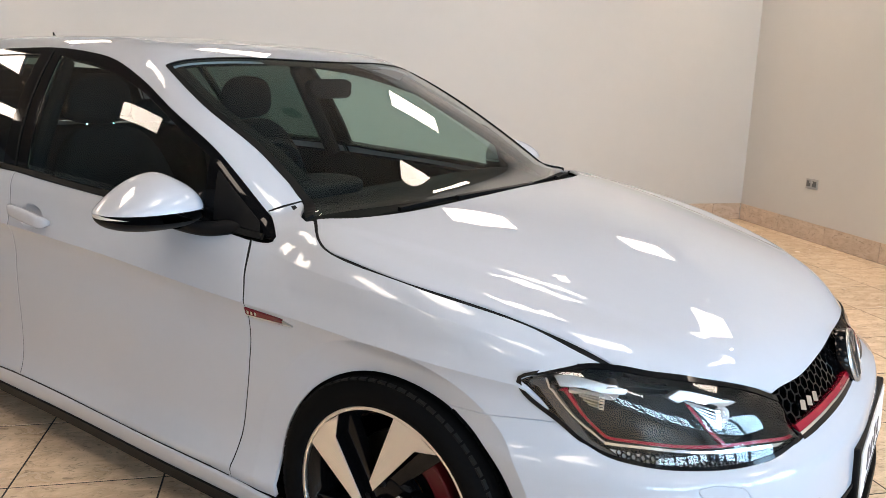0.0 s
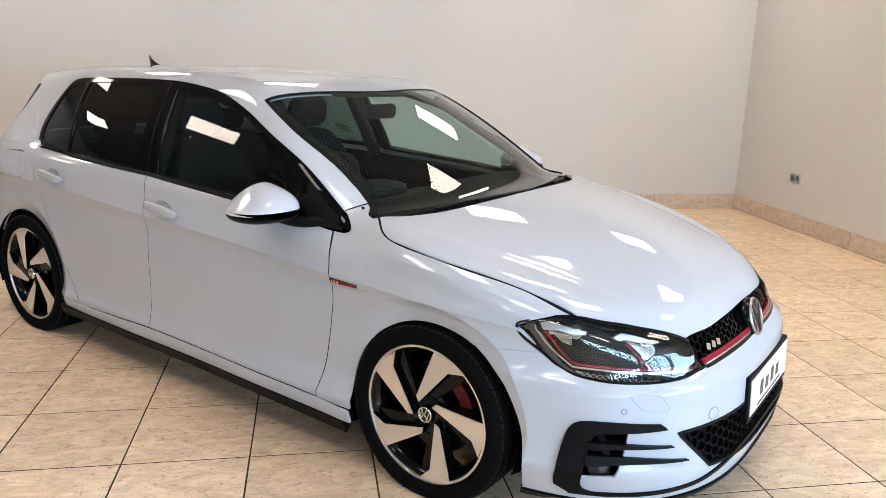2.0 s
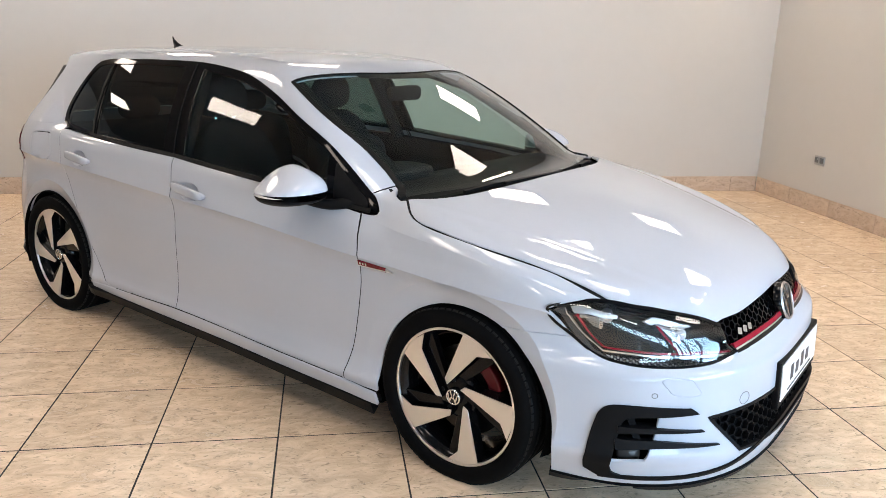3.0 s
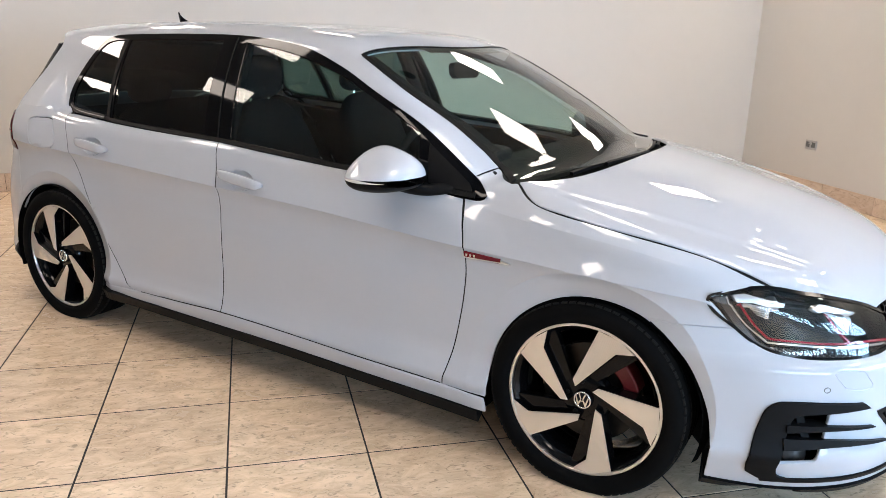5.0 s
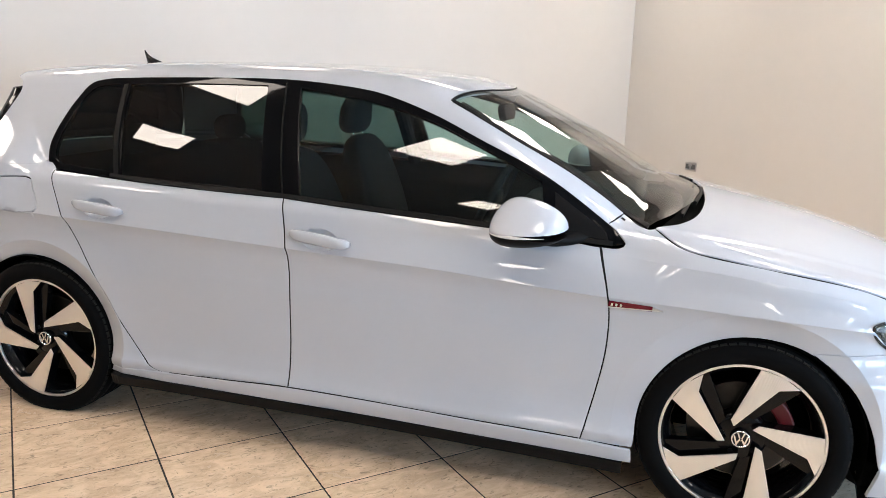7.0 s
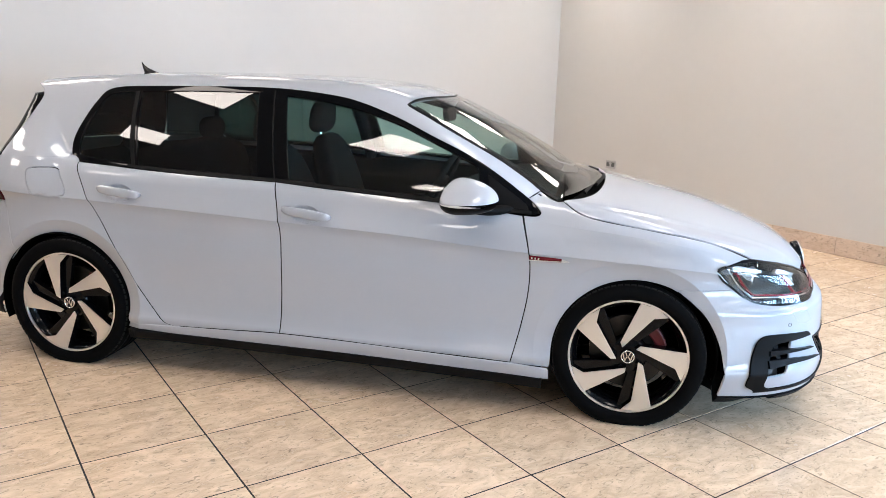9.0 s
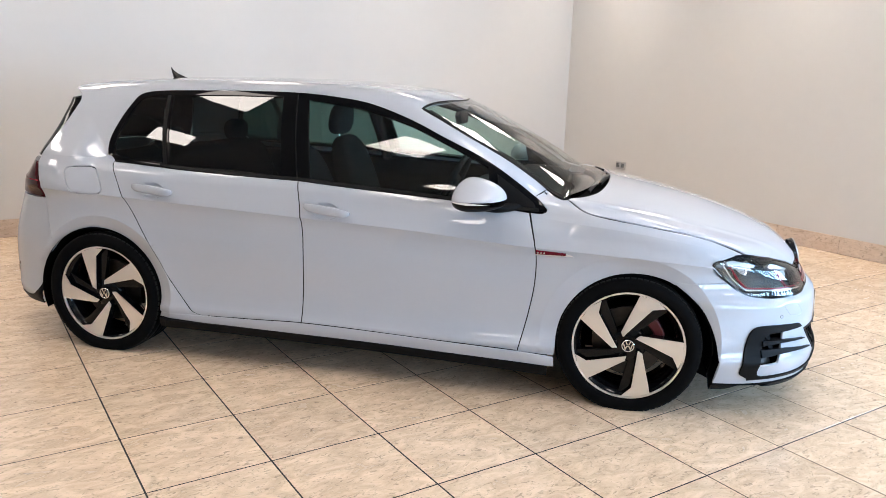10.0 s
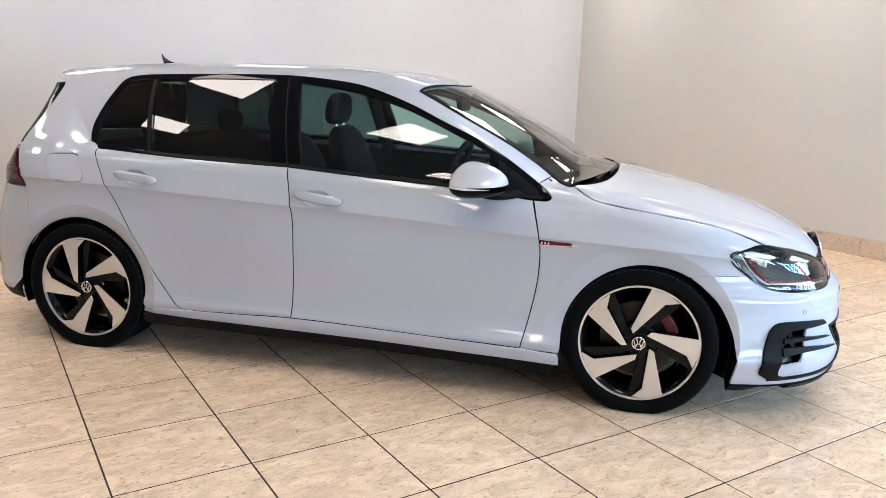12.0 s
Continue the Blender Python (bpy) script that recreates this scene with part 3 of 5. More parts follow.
floor = in_room("floor", block(U_FAR, U_WALL, V_GLASS, V_WALL, -0.12, -0.0012), GROUT, "glossy cream stone-look tiles with thin dark joints", "floor")
in_room("wall_back", block(U_FAR - 0.15, U_WALL, V_WALL, V_WALL + 0.15, -0.12, HIGH), WALL, "plain off-white painted wall behind the car", "wall")
in_room("wall_side", block(U_WALL, U_WALL + 0.15, V_SIDE, V_WALL + 0.15, -0.12, HIGH), WALL, "plain warm white painted wall with a socket", "wall")
# assumed wall, never in view; it closes the room and reflects light
in_room("wall_far", block(U_FAR - 0.15, U_FAR, V_GLASS - 0.15, V_WALL, -0.12, HIGH), FAR_WALL, "plain pale wall out of view that closes the room", "wall")
in_room("ceiling", block(U_FAR - 0.15, U_WALL + 0.15, V_GLASS - 0.15, V_WALL + 0.15, HIGH + 0.02, HIGH + 0.15), CEILING, "grey suspended ceiling with light panels", "ceiling")

# shop windows at the corner: low plinth, head, uprights and panes
def glazing(name, wall_name, place, long, bays):
    """A glazed front of the given length along x, its room face at y = 0, with the daylight behind it."""
    solid = bmesh.new()
    block(0, long, -0.15, 0, -0.12, 0.7, bm=solid)
    block(0, long, -0.15, 0, 2.15, HIGH + 0.02, bm=solid)
    wl = new(wall_name, mesh_of(wall_name, solid, WALL))
    wl.matrix_world = IN_ROOM @ place
    tagged(wl, "plinth and head of the glazed shop front", "wall", kind="structure")
    win = new(name, mesh_of(name, block(0, long, -0.10, -0.04, 0.70, 0.76), ALU_DARK))
    win.matrix_world = IN_ROOM @ place
    tagged(win, "tall shop window with dark uprights", "window", kind="structure")
    w = long / bays
    for i in range(bays + 1):
        part("window_frame", block(w * i - 0.07, w * i + 0.07, -0.11, -0.03, 0.76, 2.15), ALU_DARK, win)
        if i < bays:
            part("pane", block(w * i + 0.07, w * (i + 1) - 0.07, -0.075, -0.069, 0.76, 2.15), WINDOW_GLASS, win).visible_shadow = False


glazing("window_1", "wall_front", pose(-2.2, V_GLASS, 0), U_WALL + 2.2, 7)
glazing("window_2", "wall_corner", pose(U_WALL, V_GLASS, 0, 0, 0, 90), V_SIDE - V_GLASS, 5)
# assumed wall beside the shop window, out of view, reflecting light
in_room("wall_rest", block(U_FAR - 0.15, -2.2, V_GLASS - 0.15, V_GLASS, -0.12, HIGH), FAR_WALL, "plain pale wall out of view that closes the room", "wall")
in_room("ground", block(-60, 60, -80, 60, -0.3, -0.14), PAVING, "grey paved forecourt outside the shop window", "ground")

# ceiling light panels; those at v < -2 mostly assumed, to light the flank
first = None
for u in (-5.6, -3.70, -1.93, 0.0, 1.90, 3.80):
    for v in (-5.4, -3.45, -1.47, 0.47, 2.55):
        if (u, v) in ((-3.70, -1.47), (-5.6, 0.47), (-5.6, -1.47), (0.0, 0.47)) or v < -2 and (u in (-5.6, -1.93, 1.90)) == (v == -3.45):
            continue
        if first is None:
            first = thing("ceiling_light", "square flush white LED panel in the ceiling", "light", "ceiling lights")
            part("diffuser", block(-0.3, 0.3, -0.3, 0.3, -0.006, 0.02), LED, first)
            rim = bmesh.new()
            for x0, x1, y0, y1 in ((-0.32, 0.32, -0.32, -0.3), (-0.32, 0.32, 0.3, 0.32), (-0.32, -0.3, -0.3, 0.3), (0.3, 0.32, -0.3, 0.3)):
                block(x0, x1, y0, y1, -0.012, 0.02, bm=rim)
            part("frame", rim, CEILING, first)
            first.matrix_world = IN_ROOM @ pose(u, v, HIGH)
        else:
            copy_thing(first, IN_ROOM @ pose(u, v, HIGH))

# warm downlights close to the side wall
spot = None
for v in (2.75, 1.15, -0.6):
    m = IN_ROOM @ pose(U_WALL - 0.42, v, HIGH)
    if spot is None:
        spot = thing("downlight", "small round warm downlight close to the wall", "light", "downlights")
        part("ring", lathe([(0.035, -0.004), (0.05, -0.008), (0.055, 0.0), (0.055, 0.02)], 24, "z"), CEILING, spot)
        part("bulb", lathe([(0.0, 0.004), (0.034, 0.004), (0.034, 0.018)], 24, "z"), SPOT_GLOW, spot)
        spot.matrix_world = m
    else:
        copy_thing(spot, m)
    lamp("downlight_beam", "SPOT", IN_ROOM @ pose(U_WALL - 0.42, v, HIGH - 0.015, 0, 18, 0), SPOT_POWER, (1.0, 0.86, 0.68), spot=(radians(95), 0.8, 0.035))

# double socket on the side wall
socket = thing("wall_socket", "brushed steel double socket outlet on the wall", "socket", m=IN_ROOM @ pose(U_WALL - 0.001, 2.52, 0.474, 0, 0, 90))
part("plate", block(-0.073, 0.073, 0.0, 0.010, -0.043, 0.043, 0.004), STEEL, socket)
for s in (-1, 1):
    insert = part("insert", block(s * 0.036 - 0.024, s * 0.036 + 0.024, 0.010, 0.013, -0.022, 0.026, 0.002), GREY_PLASTIC, socket)
    part("switch", block(s * 0.015 - 0.006, s * 0.015 + 0.006, 0.013, 0.017, 0.006, 0.022, 0.0015), STEEL, insert)


# ---- the car ----
car = thing("hatchback_car", "glossy white five-door hatchback with two-tone alloy wheels", "car")
RIGHT, LEFT = side_map(-1), side_map(1)


def level(q):
    return 0 * q[:, 0]


SIDES = ((-1, RIGHT), (1, LEFT))
ARCH_F, ARCH_R = (1.335, 0.30, 0.338, 0.330), (-1.335, 0.305, 0.345, 0.337)

# outlines on the flank: (x, z), 1 marks a corner
DOOR_F = [(-0.221, 0.258, 1), (0.30, 0.246), (0.827, 0.231, 1), (0.868, 0.42), (0.888, 0.56), (0.884, 0.70), (0.842, 0.862, 1),
          (0.704, 0.878), (0.496, 0.899), (0.231, 0.915), (-0.044, 0.931), (-0.255, 0.945, 1), (-0.222, 0.75), (-0.214, 0.50)]
DOOR_R = [(-0.221, 0.258, 1), (-0.214, 0.50), (-0.222, 0.75), (-0.255, 0.945, 1), (-0.621, 0.953), (-0.923, 0.963), (-1.262, 0.979, 1),
          (-1.176, 0.824), (-1.083, 0.672), (-0.919, 0.403), (-0.80, 0.262), (-0.72, 0.240), (-0.50, 0.246)]
WINDOW_ARC = [(-1.322, 1.022), (-1.324, 1.085), (-1.290, 1.185), (-1.258, 1.250), (-1.222, 1.302), (-1.155, 1.323), (-1.02, 1.332), (-0.85, 1.338), (-0.64, 1.343), (-0.34, 1.344), (-0.14, 1.331),
              (0.04, 1.306), (0.247, 1.243), (0.412, 1.174), (0.644, 1.070), (0.860, 0.929)]
TRIM = [(-1.262, 0.979, 1), (-0.923, 0.964), (-0.621, 0.953), (-0.25, 0.945), (-0.044, 0.932), (0.231, 0.916), (0.496, 0.900), (0.704, 0.879), (0.895, 0.866, 1),
        (0.915, 0.875), *WINDOW_ARC[::-1], (-1.302, 0.989)]
PANE_Q = [(-0.992, 0.985, 1), (-1.03, 1.16), (-1.060, 1.306, 1), (-1.14, 1.300), (-1.195, 1.286), (-1.230, 1.250), (-1.264, 1.17), (-1.294, 1.075), (-1.288, 1.022), (-1.252, 1.002)]
PANE_R = [(-0.952, 0.977, 1), (-0.60, 0.969), (-0.345, 0.962, 1), (-0.375, 1.13), (-0.412, 1.320, 1), (-0.70, 1.318), (-1.024, 1.307, 1), (-0.995, 1.16)]
PANE_F = [(-0.198, 0.955, 1), (0.05, 0.940), (0.30, 0.926), (0.55, 0.909), (0.668, 0.897, 1), (0.640, 1.050, 1), (0.40, 1.157), (0.235, 1.222), (-0.01, 1.282), (-0.278, 1.316, 1), (-0.235, 1.13)]
PANE_T = [(0.705, 0.895, 1), (0.865, 0.882, 1), (0.850, 0.905), (0.685, 1.018, 1)]
HOOD_XY = [(1.005, -0.728), (1.075, -0.790), (1.152, -0.812), (1.369, -0.814), (1.611, -0.765)]
LAMP_DEG = [(27.9, 0.690), (31.5, 0.712), (35.4, 0.7235), (39.5, 0.722), (44, 0.708), (48.8, 0.694), (57.5, 0.660), (62.1, 0.630, 1), (64.4, 0.553, 1), (61, 0.544), (57, 0.538), (48, 0.538), (42, 0.544), (37.5, 0.560), (33.5, 0.605)]
lamp_xyz = nose_map(np.array([p[:2] for p in polar(LAMP_DEG)]))
joint_xyz = nose_map(np.array([p[:2] for p in polar([(33.3, 0.607), (26, 0.606), (18.9, 0.600)])]))
HOOD_SIDE = [(p[0], p[2]) for p in top_map(np.array(HOOD_XY))] + [(lamp_xyz[3][0], lamp_xyz[3][2])]
FENDER = [(0.827, 0.231, 1), (0.868, 0.42), (0.888, 0.56), (0.884, 0.70), (0.846, 0.862, 1), (0.900, 0.862), (0.918, 0.876), (0.860, 0.929, 1), (0.903, 0.952, 1), (0.950, 0.930), (0.985, 0.921, 1)] + [(*HOOD_SIDE[0], 1)] + HOOD_SIDE[1:-1] + [(*HOOD_SIDE[-1], 1)] + \
         [(lamp_xyz[2][0], lamp_xyz[2][2]), (lamp_xyz[1][0], lamp_xyz[1][2]), (lamp_xyz[0][0], lamp_xyz[0][2], 1)] + \
         [(joint_xyz[0][0], joint_xyz[0][2], 1), (joint_xyz[1][0], joint_xyz[1][2]), (joint_xyz[2][0], joint_xyz[2][2], 1)]
FENDER += [(p[0], p[1]) for p in arch(*ARCH_F, 62, 183)] + [(0.996, 0.25), (0.992, 0.228, 1)]
QUARTER = [(-1.262, 0.979, 1), (-1.176, 0.824), (-1.083, 0.672), (-0.919, 0.403), (-0.80, 0.262), (-0.72, 0.240, 1), (-0.990, 0.236, 1)] + \
          arch(*ARCH_R, -10, 140) + [(-1.602, 0.527, 1), (-1.630, 0.66), (-1.650, 0.774, 1), (-1.680, 0.87), (-1.712, 0.952, 1), (-1.700, 1.006, 1), (-1.5, 1.010), (-1.295, 1.006, 1)]
SILL = [(-0.985, 0.236, 1), (-0.72, 0.246), (-0.50, 0.252), (-0.22, 0.263), (0.30, 0.251), (0.827, 0.236), (0.985, 0.229, 1), (0.990, 0.181, 1), (0.3, 0.202), (-0.5, 0.212), (-1.0, 0.215, 1)]
FUEL = [(-1.50, 0.940), (-1.42, 0.949), (-1.352, 0.944), (-1.330, 0.91), (-1.293, 0.842), (-1.31, 0.822), (-1.39, 0.815), (-1.465, 0.822), (-1.490, 0.86), (-1.513, 0.918)]
HANDLES = {"f": (-0.205, 0.018, 0.834, 0.810), "r": (-1.112, -0.895, 0.872, 0.852)}

# sharp lines of the flank: the long crease and the crests round the wheels
FOLDS = [np.array([[x, float(CREASE(x)) + 0.005 + d] for x in np.arange(-1.75, 1.75, 0.010)]) for d in (-0.0016, 0.0016)]
for d in (-0.0016, 0.0016):
    FOLDS.append(np.array([[x, float(WING_LINE(x)) + d] for x in np.arange(0.9, 1.66, 0.010)]))
for ax in (AXLE_F, AXLE_R):
    for d in (-0.0016, 0.0016):
        FOLDS.append(np.array([[ax + (LIP + d) * math.cos(a), HUB + (LIP + d) * math.sin(a)] for a in np.arange(-0.3, math.pi + 0.3, 0.025)]))


def bowed(q):
    """The sill stands out below the doors."""
    return 0.002 + 0.014 * np.clip((0.262 - q[:, 1]) / 0.035, 0, 1) * ramp(-1.0, -0.72, q[:, 0])


for sign, place in SIDES:
    for name, outline, key in (("front_door", DOOR_F, "f"), ("rear_door", DOOR_R, "r")):
        x0, x1, z0, z1 = HANDLES[key]
        lean = math.atan2(z1 - z0, x1 - x0)
        cup = oval((x0 + x1) / 2 - 0.008, (z0 + z1) / 2 - 0.006, 0.068, 0.034, 26, lean)
        door = panel(name, outline, place, PAINT, car, "white painted door with a sharp crease", holes=[cup], folds=FOLDS, gap=0.0042)
        mx, mz = (x0 + x1) / 2 - 0.008, (z0 + z1) / 2 - 0.010

        def dish(q, mx=mx, mz=mz):
            r = np.hypot((q[:, 0] - mx) / 0.075, (q[:, 1] - mz - 0.004) / 0.036)
            return -0.024 * np.clip(1 - r ** 2.4, 0, 1)
        panel("handle_cup", cup, place, PAINT, door, gap=-0.0028, lift=dish, step=0.008, depth=0.0)
        # grip: a bowed bar over the cup
        mid = np.array([[x, z0 + (z1 - z0) * (x - x0) / (x1 - x0)] for x in np.linspace(x0, x1, 17)])
        base = place(mid)
        bar = bmesh.new()
        rings = []
        for i, p in enumerate(base):
            t = i / 16
            rise = 0.020 * min(1.0, math.sin(math.pi * (0.06 + 0.88 * t)) * 1.9) + 0.006
            tall = 0.0215 * (1 - 0.35 * abs(2 * t - 1) ** 3) * (0.55 if i in (0, 16) else 1)
            ring = []
            for a in np.linspace(0, 2 * math.pi, 14, endpoint=False):
                oy = 0.011 * math.copysign(abs(math.cos(a)) ** 0.55, math.cos(a))
                ring.append(bar.verts.new((p[0], p[1] + sign * (rise + oy), p[2] + tall * math.copysign(abs(math.sin(a)) ** 0.7, math.sin(a)))))
            rings.append(ring)
        for a, b in zip(rings, rings[1:]):
            for j in range(14):
                bar.faces.new((a[j], a[(j + 1) % 14], b[(j + 1) % 14], b[j]))
        bar.faces.new(rings[0])
        bar.faces.new(rings[-1][::-1])
        bmesh.ops.recalc_face_normals(bar, faces=bar.faces)
        part("handle", bar, PAINT, door, "white bowed pull handle", smooth=True)
    trim = panel("window_trim", TRIM, trim_map(sign), PILLAR_BLACK, car, "black window frame and pillar trim", holes=[PANE_Q, PANE_R, PANE_F], lift=0.001, depth=0.02, gap=0.001)
    ribbon("waist_seal", [(-1.0, 0.9745), (-0.923, 0.968), (-0.621, 0.957), (-0.25, 0.949), (-0.044, 0.936), (0.231, 0.920), (0.496, 0.904), (0.704, 0.883), (0.88, 0.872)],
           place, 0.014, RUBBER_AND_GAPS, trim, lift=0.005, thick=0.008)
    for name, outline, mat in (("quarter_glass", PANE_Q, PRIVACY_GLASS), ("rear_door_glass", PANE_R, PRIVACY_GLASS), ("front_door_glass", PANE_F, DOOR_GLASS)):
        panel(name, outline, pane_map(sign), mat, trim, "tinted side glass", lift=level, gap=-0.004, depth=0.0)
    panel("corner_glass", PANE_T, place, BLACK_TRIM, trim, lift=0.004, gap=0.0, depth=0.003)
    for name, line in (("pillar_edge", [(-0.262, 0.955), (-0.298, 1.13), (-0.338, 1.333)]), ("quarter_bar", [(-0.972, 0.974), (-1.012, 1.14), (-1.042, 1.306)])):
        ribbon(name, line, place, 0.006 if name == "pillar_edge" else 0.020, RUBBER_AND_GAPS, trim, lift=0.004, thick=0.006)
    fender = panel("fender", FENDER, place, PAINT, car, "white front wing over the wheel arch", folds=FOLDS, gap=0.0036)
    quarter = panel("quarter_panel", QUARTER, place, PAINT, car, "white rear quarter panel", holes=[FUEL] if sign < 0 else [], folds=FOLDS, gap=0.0036, lift=-0.0005)
    if sign < 0:
        panel("fuel_flap", FUEL, place, PAINT, quarter, "rounded fuel filler flap", gap=0.0048)
    # dark strip on the surface, drawn for the shaded gap between pillar and wing
    ribbon("pillar_gap_shade", [(0.862, 0.930), (0.882, 0.942), (0.902, 0.951)], place, 0.0026, RUBBER_AND_GAPS, fender, lift=0.0006, thick=0.004)
    sill = panel("sill", SILL, place, PAINT, car, "white sill below the doors", gap=0.0008, lift=bowed, edge=0.004)
    # black strips just under the door joints: the shade in the gaps, as colour
    for line in (DOOR_F[2:7], [DOOR_F[0], *DOOR_F[:10:-1]], DOOR_R[6:], [*DOOR_F[:3]]):
        ribbon("door_gap_shade", [p[:2] for p in line], place, 0.012, RUBBER_AND_GAPS, car, lift=-0.0026, thick=0.012)
    # thin black strip drawn as the shadow line under the doors
    ribbon("sill_gap_shade", [(-0.72, 0.2475), (-0.50, 0.2535), (-0.22, 0.2645), (0.30, 0.2525), (0.822, 0.2375)], place, 0.0036, RUBBER_AND_GAPS, sill, lift=0.0012, thick=0.006)
    # black side blade under the sill
    ribbon("side_skirt", [(-0.985, 0.192), (-0.5, 0.190), (0.3, 0.180), (0.965, 0.160)], place, 0.042, BLACK_TRIM, sill, "black side skirt blade", lift=0.022, thick=0.06)
    # wing badge: red flash with a bright edge and three bright bars
    ribbon("wing_badge", [(0.885, 0.697), (0.95, 0.696), (1.018, 0.6945)], place, 0.021, BADGE_RED, fender, "red and chrome badge", lift=0.0045, thick=0.004, taper=(1.0, 0.75))
    ribbon("badge_tip", [(1.018, 0.6945), (1.050, 0.690)], place, 0.011, SILVER, fender, lift=0.0045, thick=0.004, taper=(1.0, 0.15))
    ribbon("badge_edge", [(0.885, 0.6865), (0.95, 0.688), (1.040, 0.691)], place, 0.0035, SILVER, fender, lift=0.0055, thick=0.004)
    for i in range(3):
        ribbon("badge_bar", [(0.896 + 0.014 * i, 0.701), (0.894 + 0.014 * i, 0.692)], place, 0.006, SILVER, fender, lift=0.0058, thick=0.003)
    # inner lining of the flank: dark sheets added to block sight through the joints
    panel("door_lining", [(-1.25, 0.965, 1), (-0.6, 0.935), (0.3, 0.905), (0.86, 0.855, 1), (0.80, 0.24, 1), (-0.7, 0.25, 1), (-1.05, 0.68)], place, CABIN, car, lift=-0.035, depth=0.02, step=0.06)
    panel("wing_lining", [(0.86, 0.85, 1), (1.0, 0.88), (1.3, 0.80), (1.6, 0.72), (1.66, 0.60, 1)] + arch(1.335, 0.30, 0.36, 0.36, 50, 180, 12) + [(0.86, 0.24, 1)], place, UNDER, car, lift=-0.02, depth=0.02, step=0.06)
    panel("quarter_lining", [(-1.06, 0.68, 1)] + arch(-1.335, 0.305, 0.365, 0.365, 10, 150, 12) + [(-1.66, 0.62, 1), (-1.68, 0.95, 1), (-1.25, 0.96, 1)], place, UNDER, car, lift=-0.02, depth=0.02, step=0.06)

# roof, pillars and cant rails in one sheet
SCREEN_EDGE = [(0.903, 0.952), (0.83, 1.003), (0.70, 1.083), (0.50, 1.188), (0.290, 1.290)]
up_side = round_cabin([(-1.700, 0.987, 1), (-1.5, 0.991), (-1.335, 0.994, 1), *WINDOW_ARC[:-1], (0.860, 0.929, 1)])
front_edge = round_cabin([(p[0], p[1], 1) if i in (0, 4) else p for i, p in enumerate(SCREEN_EDGE)])
half = 0.7 * math.pi / 2
brow = [(0.345, 0.7 * math.radians(60)), (0.372, 0.7 * math.radians(75)), (0.380, half)]
rear_side = [(-1.652, 0.7 * math.radians(24), 0), (-1.603, 0.7 * math.radians(34), 0), (-1.582, 0.7 * math.radians(40), 0), (-1.600, 0.7 * math.radians(43.5), 1), (-1.662, 0.7 * math.radians(47.5), 1)]
right_half = [(-1.725, half), (-1.705, 0.7 * math.radians(60)), *[(p[0], p[1], p[2]) for p in rear_side[::-1]], *up_side, *front_edge, *brow]
left_half = [(p[0], 2 * half - p[1], *p[2:]) for p in right_half[1:-1]][::-1]
panel("roof", right_half + left_half, ring_map, PAINT, car, "white roof with its pillars", gap=0.0004, depth=0.02, edge=0.0005, step=0.02)
low_corner = round_cabin([(0.985, 0.915)])[0]
ws_edge = [(p[0] + 0.007, p[1]) for p in front_edge]
ws_half = [(0.3825, half), (0.3745, 0.7 * math.radians(75)), (0.3475, 0.7 * math.radians(60)), (ws_edge[4][0], ws_edge[4][1], 1), *[(p[0], p[1]) for p in ws_edge[3::-1]], (0.988, low_corner[1] + 0.016, 1),
           (1.075, 0.7 * math.radians(16)), (1.135, 0.7 * math.radians(29)), (1.160, 0.7 * math.radians(55)), (1.168, half)]
ws_left = [(p[0], 2 * half - p[1], *p[2:]) for p in ws_half[1:-1]][::-1]
windscreen = panel("windscreen", ws_half + ws_left, ring_map, SCREEN_GLASS, car, "raked tinted windscreen", gap=0.001, depth=0.0, lift=-0.002)
seal_edge = [(low_corner[0] - 0.01, low_corner[1] + 0.012), *front_edge]
for s in (1, -1):
    def across(p, s=s):
        return (p[0], p[1] if s > 0 else 2 * half - p[1])
    ribbon("screen_seal", [across(p) for p in [(q[0] + 0.008, q[1]) for q in seal_edge]], ring_map, 0.012, RUBBER_AND_GAPS, windscreen, lift=0.003, thick=0.008)
    ribbon("screen_band", [across(p) for p in [(q[0] + 0.030, q[1] + 0.004) for q in front_edge[1:]]], ring_map, 0.034, RUBBER_AND_GAPS, windscreen, lift=-0.004, thick=0.002)
ribbon("screen_top_band", [(p[0] + 0.02, p[1]) for p in [*ws_half[2::-1], *ws_left[::-1][:2][::-1]][:3]] + [(0.400, 2 * half - 0.7 * math.radians(75)), (0.373, 2 * half - 0.7 * math.radians(60))],
       ring_map, 0.045, RUBBER_AND_GAPS, windscreen, lift=-0.005, thick=0.002)
ribbon("screen_top_seal", [front_edge[4][:2], *brow, *[(p[0], 2 * half - p[1]) for p in brow[1::-1]], (front_edge[4][0], 2 * half - front_edge[4][1])], ring_map, 0.005, RUBBER_AND_GAPS, windscreen, lift=0.0004, thick=0.012)
panel("headliner", [(-1.5, 0.7 * math.radians(52), 1), (0.25, 0.7 * math.radians(50), 1), (0.33, half), (0.25, 2 * half - 0.7 * math.radians(50), 1), (-1.5, 2 * half - 0.7 * math.radians(52), 1)],
                  ring_map, LINING, car, lift=-0.03, depth=0.01, step=0.08)

# bonnet
brow_xyz = nose_map(np.array([p[:2] for p in polar([(70, 0.643), (80, 0.655), (90, 0.660)])]))
HOOD_RIM = [(*HOOD_XY[0], 1), *HOOD_XY[1:], (*lamp_xyz[3][:2], 1), *[tuple(p[:2]) for p in lamp_xyz[4:7]], (*lamp_xyz[7][:2], 1), *[tuple(p[:2]) for p in brow_xyz]]
HOOD_BACK = [(1.178, 0.0), (1.170, -0.25), (1.135, -0.50), (1.075, -0.65)]
